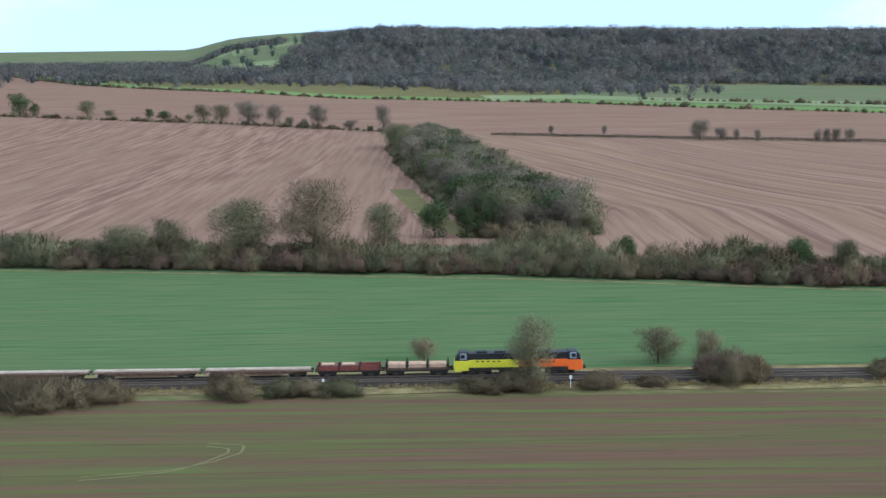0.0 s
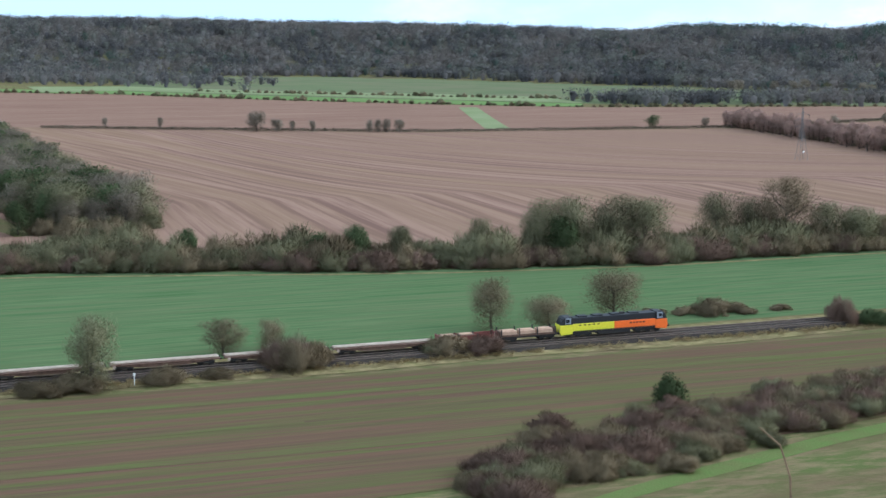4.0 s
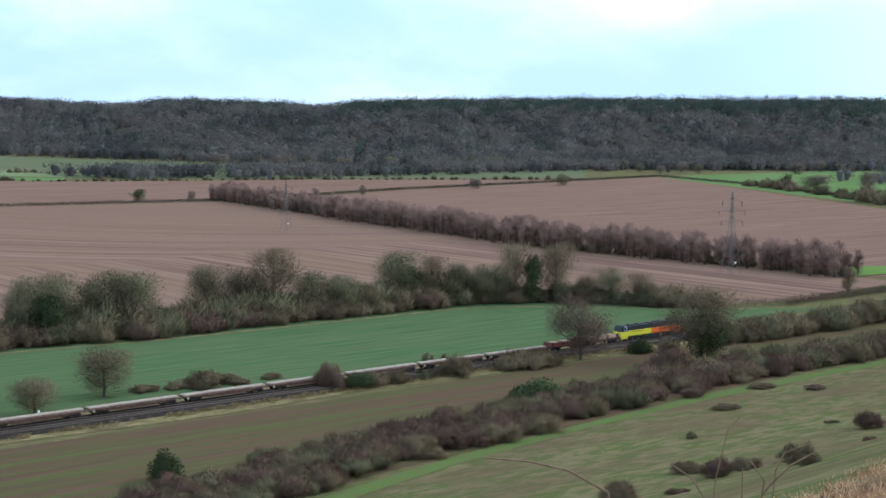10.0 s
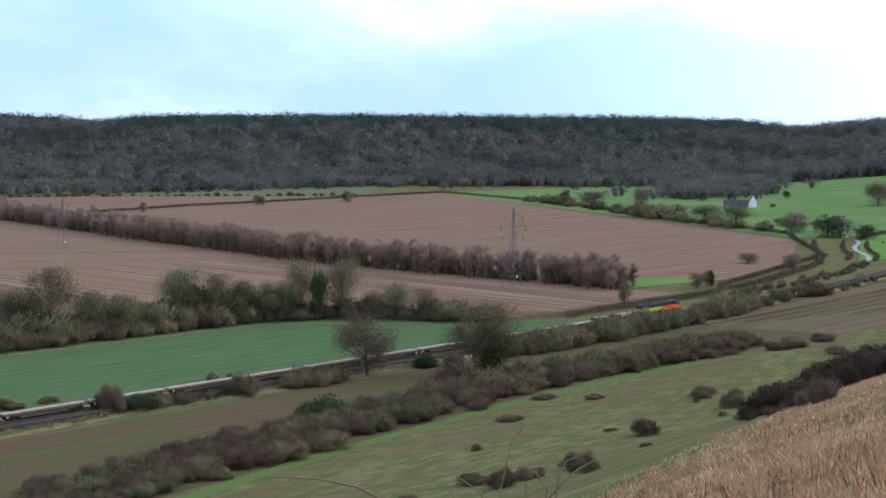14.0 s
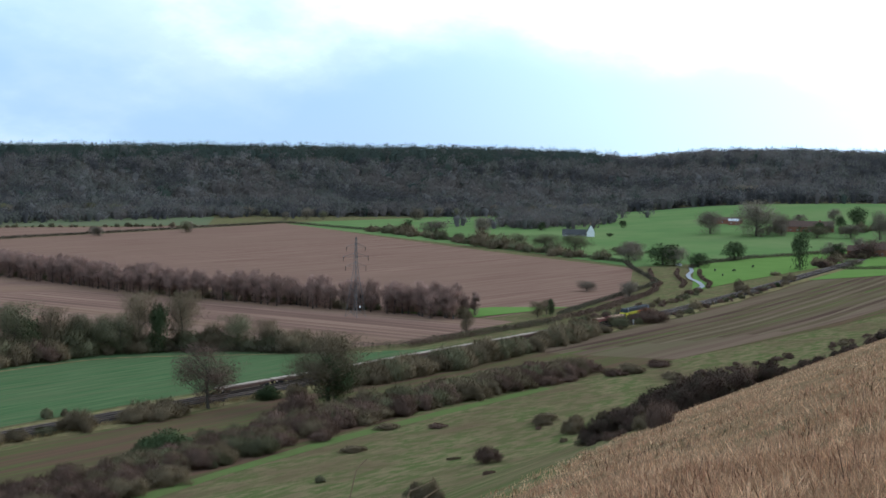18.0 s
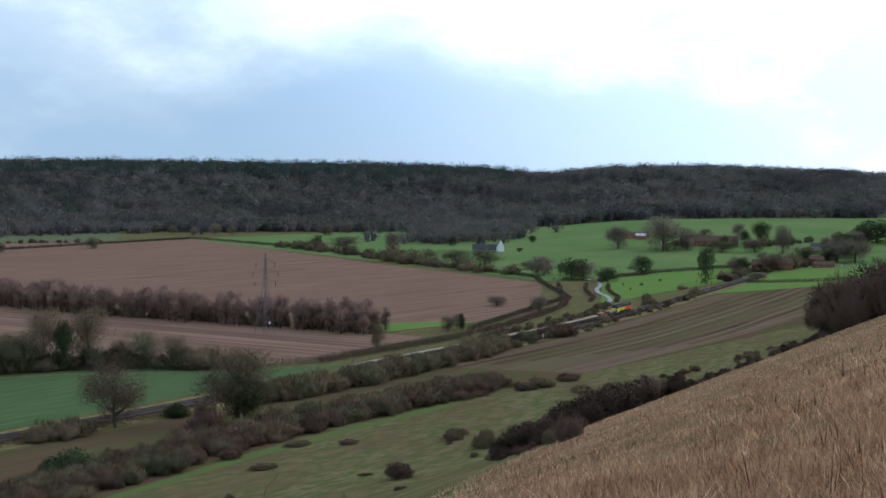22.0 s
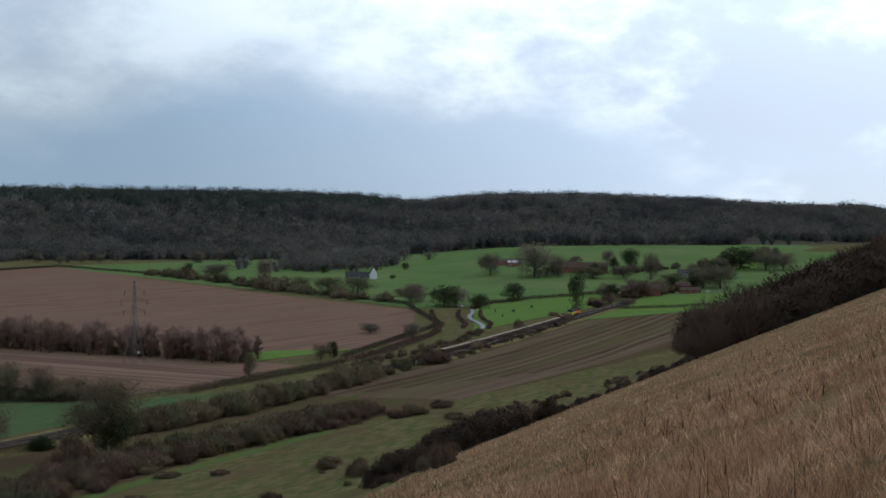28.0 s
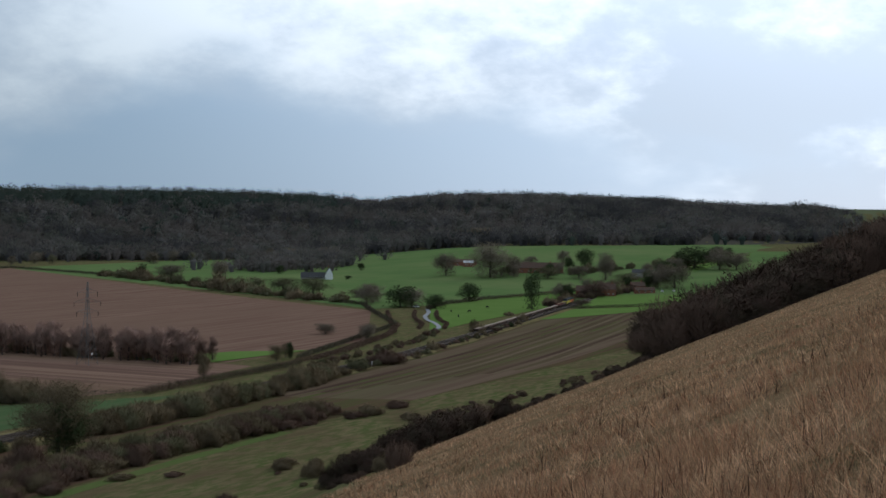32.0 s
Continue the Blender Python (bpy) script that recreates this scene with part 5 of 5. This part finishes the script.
TRAIN = [(locomotive(), 11.9)]
TRAIN.append((low_wagon(False), -4.9))
TRAIN.append((low_wagon(True), -16.2))
first = flat_wagon()
TRAIN.append((first, -31.4))
for k in range(1, 10):
    TRAIN.append((copy_thing(first, Matrix()), -31.4 - 18.6 * k))


def track_pose(s):
    """Pose of a vehicle whose middle is s metres up the line."""
    y = rail_y(s)
    turn = math.degrees(math.atan2(rail_y(s + 4) - rail_y(s - 4), 8))
    return pose(s - math.sin(radians(turn)) * TRACK, y + math.cos(radians(turn)) * TRACK, 0.78, 0, 0, turn)


RUN_T = (0, 6, 10, 14, 17, 20, 23, 29, 32)
RUN_S = (0, 141.5, 236.5, 339, 412.5, 482, 550, 706, 787)


def motions():
    for ob, lead in TRAIN:
        walk(ob, [(float(k), track_pose(lead + table(RUN_T, RUN_S, k))) for k in range(33)])


# ------------------------------------------------------------------ lane, pylons, posts
M_tarmac = material("wet_tarmac", (0.1, 0.105, 0.11), (0.14, 0.145, 0.15), scale=0.4, rough=0.55)
ribbon_path("lane", [(575, 256), (600, 263), (622, 275), (640, 288), (662, 299), (690, 309), (716, 322)], 2.3, M_tarmac,
            "narrow wet tarmac lane between hedges", 0.3, "lane")
M_galv = plain("galvanised_steel", (0.17, 0.16, 0.15), 0.7)
M_whitepaint = plain("white_paint", (0.8, 0.8, 0.78), 0.6, worn=0.9)


def pylon(x, y, h):
    t = thing("electricity_pylon", "grey steel lattice electricity pylon with three pairs of arms", "pylon", (x, y, height(x, y)), "pylons")
    b = h * 0.09
    lv = [0.0, 0.14, 0.26, 0.37, 0.47, 0.56, 0.64, 0.72, 0.8, 0.87, 0.94, 1.0]
    wid = [b * (1 - 0.78 * min(1, u / 0.62)) if u < 0.62 else b * 0.22 * (1 - 0.75 * (u - 0.62) / 0.38) for u in lv]
    for sx, sy in ((-1, -1), (1, -1), (1, 1), (-1, 1)):
        vv, ff = [], []
        for k in range(len(lv)):
            vv += [(sx * wid[k] + ox, sy * wid[k] + oy, h * lv[k]) for ox, oy in ((-0.06, -0.06), (0.06, -0.06), (0.06, 0.06), (-0.06, 0.06))]
        for k in range(len(lv) - 1):
            ff += [(4 * k + j, 4 * k + (j + 1) % 4, 4 * k + 4 + (j + 1) % 4, 4 * k + 4 + j) for j in range(4)]
        part("leg", mesh_of("leg", vv, ff, M_galv), parent=t)
    corner = ((-1, -1), (1, -1), (1, 1), (-1, 1))
    for k in range(len(lv) - 1):
        for c in range(4):
            a, d = corner[c], corner[(c + 1) % 4]
            for p, q in ((a, d), (d, a)):
                bm = bmesh.new()
                limb(bm, (p[0] * wid[k], p[1] * wid[k], h * lv[k]), (q[0] * wid[k + 1], q[1] * wid[k + 1], h * lv[k + 1]), 0.03, 0.03, 3)
                part("brace", bm, M_galv, t)
    for u, reach in ((0.64, 0.13), (0.76, 0.16), (0.88, 0.12)):
        for s in (-1, 1):
            bm = bmesh.new()
            tip = (s * h * reach * 0.8, -s * h * reach * 0.6, h * u)
            for z in (u - 0.01, u + 0.045):
                limb(bm, (0, 0.15, h * z), tip, 0.05, 0.04, 3)
                limb(bm, (0, -0.15, h * z), tip, 0.05, 0.04, 3)
            arm = part("arm", bm, M_galv, t)
            part("insulator", tube(tip, (tip[0], tip[1], tip[2] - 1.6), 0.09, 6), M_glass, arm)
    part("warning_plate", boxes((-0.45, 0.45, -b * 0.8, -b * 0.8 + 0.04, 3.6, 4.3)), M_whitepaint, t)
    return t


pylon(385.7, 303.5, 29)
pylon(358, 547, 24)


def marker_post(x, side):
    y = rail_y(x) + side
    t = thing("marker_post", "white lineside marker post beside the track", "post", (x, y, height(x, y)), "lineside posts")
    part("post", boxes((-0.06, 0.06, -0.06, 0.06, -0.2, 1.9)), M_whitepaint, t)
    part("plate", boxes((-0.2, 0.2, -0.09, -0.06, 1.5, 2.0)), M_whitepaint, t)


for x, side in ((-20, -5.6), (20, -5.6), (300, -5.6), (430, -5.6), (96, 5.6)):
    marker_post(x, side)

# ------------------------------------------------------------------ village
M_brick = material("red_brick", (0.28, 0.13, 0.085), (0.22, 0.1, 0.07), scale=0.8)
M_tile = material("roof_tiles", (0.15, 0.09, 0.07), (0.1, 0.075, 0.06), scale=1.0, bump=0.5, bump_scale=5)
M_slate = material("slate_roof", (0.1, 0.095, 0.095), (0.07, 0.07, 0.072), scale=1.0)
M_sheet = material("pale_sheet_roof", (0.6, 0.61, 0.62), (0.5, 0.5, 0.5), scale=0.4)
M_flint = material("grey_flint_wall", (0.35, 0.33, 0.29), (0.25, 0.24, 0.22), scale=1.0)


def house(name, label, x, y, turn, length_, width, eaves, ridge, wall, roof, windows=4, chimney=True):
    t = thing(name, label, "building", (x, y, height(x, y) - 0.3))
    t.rotation_euler = (0, 0, radians(turn))
    L, W = length_ / 2, width / 2
    bm = bmesh.new()
    box(bm, -L, L, -W, W, 0, eaves)
    part("wall", bm, wall, t)
    for s in (-1, 1):
        part("gable", prism([(-W, eaves), (W, eaves), (0, ridge)], s * L - 0.15, s * L + 0.15), wall, t).rotation_euler = (0, 0, radians(90))
    for s in (-1, 1):
        bm = bmesh.new()
        o = 0.35
        dz = (ridge - eaves) / W * o
        pts = [(-L + 0.1 - 0.2, s * (W + o), eaves - dz), (L + 0.1, s * (W + o), eaves - dz), (L + 0.1, 0, ridge), (-L - 0.1, 0, ridge)]
        a = [bm.verts.new((p[0], p[1], p[2] + 0.02)) for p in pts]
        c = [bm.verts.new((p[0], p[1], p[2] + 0.24)) for p in pts]
        bm.faces.new(a)
        bm.faces.new(c)
        for k in range(4):
            bm.faces.new((a[k], a[(k + 1) % 4], c[(k + 1) % 4], c[k]))
        bmesh.ops.recalc_face_normals(bm, faces=bm.faces)
        part("roof", bm, roof, t)
    if chimney:
        part("chimney", boxes((L * 0.55 - 0.4, L * 0.55 + 0.4, -0.4, 0.4, ridge - 1.0, ridge + 1.3)), M_brick, t)
    for k in range(windows):
        wx = -L + (k + 0.5) * 2 * L / windows
        for s in (-1, 1):
            w = part("window", boxes((wx - 0.5, wx + 0.5, s * W - 0.05, s * W + 0.05, 1.2, 2.3)), M_whitepaint, t)
            part("pane", boxes((wx - 0.4, wx + 0.4, s * W - 0.07, s * W + 0.07, 1.3, 2.2)), M_glass, w)
    return t


house("cottage", "white gabled cottage with a dark roof", 958, 517, 33, 8, 5.6, 4.6, 9.6, M_whitepaint, M_slate, 2)
house("cottage_wing", "low pale flint wing with a dark slate roof", 955, 530, 118, 19, 5.4, 2.0, 5.6, M_flint, M_slate, 4, False)
house("barn", "long red brick farm building with tiled roof", 1055, 378, -66, 46, 9, 4.4, 8.6, M_brick, M_tile, 9)
house("barn", "brick barn with a pale sheet roof", 1103, 463, -70, 26, 9, 3.4, 5.6, M_brick, M_tile, 4, False)
house("shed", "shed with a white sheet roof", 1092, 452, -70, 9, 7, 3.6, 5.2, M_brick, M_sheet, 2, False)
house("house", "red brick house with tiled roof", 880, 279, -75, 12, 7, 4.6, 7.8, M_brick, M_tile, 4)
house("house", "dark house with a pale roof edge", 1058, 286, -80, 20, 8, 4.0, 6.5, M_flint, M_slate, 5)
house("shed", "low shed with a white roof", 1066, 284, -80, 7, 5, 4.0, 5.4, M_flint, M_sheet, 1, False)
house("house", "red brick house with a tall tiled roof", 897, 268, -68, 10, 7, 5.0, 8.6, M_brick, M_tile, 3)
house("shed", "low brick outbuilding beside the gardens", 925, 250, -60, 14, 5, 2.6, 4.4, M_brick, M_tile, 3, False)
house("house", "brick cottage among trees", 950, 262, -60, 10, 6, 3.6, 6.2, M_brick, M_tile, 3)


def car(x, y, turn, mat, label):
    t = thing("car", label, "car", (x, y, height(x, y)), "parked cars")
    t.rotation_euler = (0, 0, radians(turn))
    part("body", soften(boxes((-2.1, 2.1, -0.85, 0.85, 0.35, 0.95)), 0.12), mat, t)
    part("cabin", soften(prism([(-1.5, 0.9), (1.1, 0.9), (0.5, 1.45), (-1.1, 1.45)], -0.75, 0.75), 0.08), M_glass, t)
    part("roof", soften(boxes((-1.05, 0.45, -0.7, 0.7, 1.43, 1.5)), 0.02), mat, t)
    for wx in (-1.35, 1.35):
        for wy in (-0.86, 0.68):
            part("wheel", tube((wx, wy, 0.32), (wx, wy + 0.18, 0.32), 0.32, 12), M_black, t)


M_silver = plain("silver_paint", (0.55, 0.56, 0.58), 0.3, 0.6)
car(935, 240, 20, M_whitepaint, "white car parked by the village lane")
car(928, 247, 60, M_silver, "silver car parked by the village lane")
car(940, 233, 10, M_whitepaint, "white van-like car by the village lane")
car(727, 334, 60, M_whitepaint, "white car on the lane by the trees")

M_hide = plain("black_hide", (0.025, 0.022, 0.02), 0.8)


def cow(x, y, turn):
    t = thing("cow", "black cow grazing on the pasture", "cow", (x, y, height(x, y) + 0.1), "cattle")
    t.rotation_euler = (0, 0, radians(turn))
    part("body", soften(boxes((-0.9, 0.8, -0.33, 0.33, 0.65, 1.35)), 0.15), M_hide, t)
    part("head", soften(boxes((0.95, 1.45, -0.14, 0.14, 0.35, 0.75)), 0.06), M_hide, t)
    part("neck", tube((0.7, 0, 1.1), (1.15, 0, 0.65), 0.17, 6), M_hide, t)
    for lx in (-0.75, 0.6):
        for ly in (-0.22, 0.22):
            part("leg", tube((lx, ly, -0.1), (lx, ly, 0.75), 0.08, 6), M_hide, t)


for x, y, a in ((700, 300, 20), (705, 291, 150), (745, 296, 60), (668, 282, 200)):
    cow(x, y, a)

# ------------------------------------------------------------------ bushes at the brow of the dry grass
for k in range(120):
    u = k / 119
    x, y = along([(60, 31), (69.5, 29.5), (81, 26.8), (92.5, 22.4), (99, 17.5), (105, 11.5), (110, 5)], u)
    hh = 0.4 + 1.6 * smooth(0.03, 0.1, u) * smooth(0.3, 0.16, u) + 3.7 * smooth(0.56, 0.61, u) + 0.6 * smooth(0.75, 1, u) + 0.35 * rng.random()
    shrub(("thorn", "thorn", "red", "thorn")[rng.integers(4)], x + rng.normal() * 0.7, y + 1.0 + rng.normal() * 1.1, hh * rng.uniform(0.75, 1.05), 1.1, "bushes at the brow of the slope")

# brown scrub along the upper edge of the ploughed field
for k in range(46):
    x, y = along([(300, 140), (360, 128), (430, 122), (520, 128)], rng.random())
    shrub(("red", "bare", "red")[rng.integers(3)], x + rng.normal() * 5, y + rng.normal() * 3, rng.uniform(0.8, 2.2), 1.5, "scrub along the field edge")

# ------------------------------------------------------------------ low brown scrub on the meadow
for x0, y0, hh, ww in ((96, 92, 0.7, 3.0), (104, 96, 0.5, 2.2), (84, 84, 0.5, 2.0), (128, 108, 0.8, 3.0), (150, 120, 0.6, 2.8), (176, 112, 0.7, 2.5), (190, 128, 0.6, 3.0),
                       (210, 118, 0.8, 2.6), (225, 132, 0.6, 3.0), (240, 110, 0.6, 2.6), (262, 128, 0.7, 2.8), (140, 96, 0.5, 2.4), (300, 130, 0.8, 2.6), (330, 118, 0.7, 3.0)):
    shrub(("bare", "red")[rng.integers(2)], x0, y0, hh, ww, "low scrub on the meadow", 0.6)

# straw tufts along the edge of the ballast
M_tuft = material("straw_tufts", (0.38, 0.28, 0.14), (0.26, 0.2, 0.1), scale=0.4, random_amount=0.25, island=True, thin=0.3)
g_verge = np.random.default_rng(35)
tuft_x = g_verge.uniform(-200, 420, 2600)
tuft_x = np.array([x for x in tuft_x if noise.noise(Vector((x * 0.05, 2, 1))) > g_verge.uniform(-0.6, 0.2)])
tuft_c = np.array([(x, rail_y(x) - 3.6 - abs(g_verge.normal()) * 1.1, 0.1) for x in tuft_x])
tuft_r = np.stack([g_verge.uniform(0.3, 0.9, len(tuft_x)), g_verge.uniform(0.25, 0.5, len(tuft_x)), g_verge.uniform(0.2, 0.6, len(tuft_x))], 1)
tuft_v, tuft_f, tuft_n = slivers(tuft_c, tuft_r, 40 * len(tuft_x), 0.45, 0.06, 0.9, 36)
tagged(new("verge_tufts", leafy("verge_tufts", tuft_v, tuft_f, tuft_n * 0.4 + np.array([0, 0, 0.7]), M_tuft)), "rough straw tufts along the railway verge", "grass", kind="stuff")

# tractor tracks in the stubble
M_track = material("worn_track", (0.16, 0.145, 0.07), (0.135, 0.12, 0.06), scale=0.5)
for shift in (0.0, 1.8):
    ribbon_path("tractor_track", [(-46, 163 + shift), (-42, 164 + shift), (-35, 167 + shift * 0.5), (-31.5 + shift * 0.6, 172), (-29.4 + shift, 176.5),
                                  (-29.6 + shift, 179 + shift), (-33, 180.3 + shift)], 0.4, M_track, "pale curved tractor track in the stubble", -0.02, "track", 90)

# ------------------------------------------------------------------ dry grass and brambles close to the camera
M_stalk = material("dry_stalks", (0.89, 0.58, 0.35), (0.5, 0.285, 0.16), scale=0.6, random_amount=0.35, island=True, thin=0.35)
M_redgrass = material("reddish_dead_grass", (0.55, 0.27, 0.16), (0.4, 0.2, 0.115), scale=2, random_amount=0.3, island=True, thin=0.3)
M_stem = material("dead_stems", (0.13, 0.065, 0.042), (0.085, 0.05, 0.036), scale=4)
M_bramble = material("bramble_stem", (0.25, 0.18, 0.11), (0.17, 0.12, 0.08), scale=20)


EDGE = [(-40, 8), (10, 13), (24, 16), (50, 25), (66, 29), (95, 20), (107, 9), (160, -10)]


def grass(name, label, tufts, blades, r0, r1, h, w, lean, seed, mat):
    """Tufts of thin blades over the dry slope, thinning with distance."""
    g = np.random.default_rng(seed)
    ex, ey = [p[0] for p in EDGE], [p[1] for p in EDGE]
    v, n = [], []
    while len(n) < tufts * blades * 3:
        r = r0 * (r1 / r0) ** g.random()
        x0, y0 = polar(g.uniform(34, 97), r)
        if y0 > np.interp(x0, ex, ey) + abs(g.normal()) * 1.6 - 0.5 or noise.noise(Vector((x0 * 0.3, y0 * 0.5, 0))) + 0.6 * noise.noise(Vector((x0 * 1.3, y0 * 1.9, 5))) < g.uniform(-0.6, 0.25):
            continue
        tall = h * g.uniform(0.5, 1.25) * min(1.0, (16 / r) ** 0.35)
        near_z = height(x0, y0) - 0.04
        spread = 0.07 + 0.004 * r
        bx, by = g.normal(size=2) * lean
        for k in range(blades):
            x, y = x0 + g.normal() * spread, y0 + g.normal() * spread
            z = near_z - 0.43 * (y - y0)
            hh = tall * g.uniform(0.5, 1.1)
            ww = w * (r / r0) ** 0.6 * g.uniform(0.6, 1.4)
            t = g.uniform(0, 6.28)
            lx, ly = (bx + g.normal() * lean * 0.7 + 0.1) * hh, (by + g.normal() * lean * 0.7) * hh
            v += [(x - math.cos(t) * ww, y - math.sin(t) * ww, z), (x + math.cos(t) * ww, y + math.sin(t) * ww, z), (x + lx, y + ly, z + hh)]
            up = (g.normal() * 0.4, g.normal() * 0.4, 1.0)
            n += [up, up, up]
    count = len(v) // 3
    ob = new(name, leafy(name, np.array(v), np.arange(count * 3).reshape(-1, 3), np.array(n), mat))
    tagged(ob, label, "grass", kind="stuff")


grass("dry_grass", "tall dry straw-coloured grass stalks on the slope", 21000, 10, 6, 110, 0.26, 0.0042, 0.5, 21, M_stalk)
grass("reddish_grass", "patches of reddish dead grass on the slope", 5600, 10, 6.5, 110, 0.27, 0.0042, 0.5, 23, M_redgrass)
grass("dead_stems", "thin dark dead flower stems above the grass", 1500, 5, 5.5, 60, 0.42, 0.0042, 0.2, 22, M_stem)


def bramble(points, r0, r1):
    bm = bmesh.new()
    n = len(points)
    for k in range(n - 1):
        limb(bm, points[k], points[k + 1], r0 + (r1 - r0) * k / (n - 1), r0 + (r1 - r0) * (k + 1) / (n - 1), 6)
    ob = new("bramble_stem", bpy.data.meshes.new("bramble_stem"))
    bm.to_mesh(ob.data)
    bm.free()
    ob.data.materials.append(M_bramble)
    tagged(ob, "bare brown arching bramble stem on the slope", "stem", "bramble stems")


for pts, r in (([(3.45, 3.0, 49.8), (3.36, 3.14, 51.54), (3.27, 3.24, 51.61), (3.17, 3.33, 51.64), (3.06, 3.43, 51.65)], 0.007),
               ([(3.62, 2.8, 49.9), (3.57, 2.9, 51.54), (3.55, 2.93, 51.6), (3.5, 2.99, 51.65)], 0.005),
               ([(3.7, 2.72, 50.0), (3.69, 2.75, 51.55), (3.69, 2.74, 51.61), (3.66, 2.78, 51.68)], 0.005),
               ([(3.6, 2.9, 50.0), (3.68, 2.76, 51.53), (3.7, 2.73, 51.59), (3.74, 2.67, 51.67), (3.79, 2.61, 51.72)], 0.006),
               ([(3.58, 2.9, 50.0), (3.59, 2.87, 51.54), (3.6, 2.87, 51.61), (3.62, 2.84, 51.78), (3.64, 2.81, 51.82)], 0.004),
               ([(3.65, 2.85, 49.9), (3.65, 2.8, 51.54), (3.65, 2.8, 51.65)], 0.005),
               ([(3.6, 2.8, 49.9), (3.71, 2.71, 51.65), (3.73, 2.69, 51.71), (3.78, 2.62, 51.75)], 0.004),
               ([(2.6, 3.8, 49.5), (2.52, 3.85, 51.35), (2.49, 3.87, 51.46), (2.43, 3.91, 51.52)], 0.006)):
    bramble(pts, r * 0.85, r * 0.4)

motions()
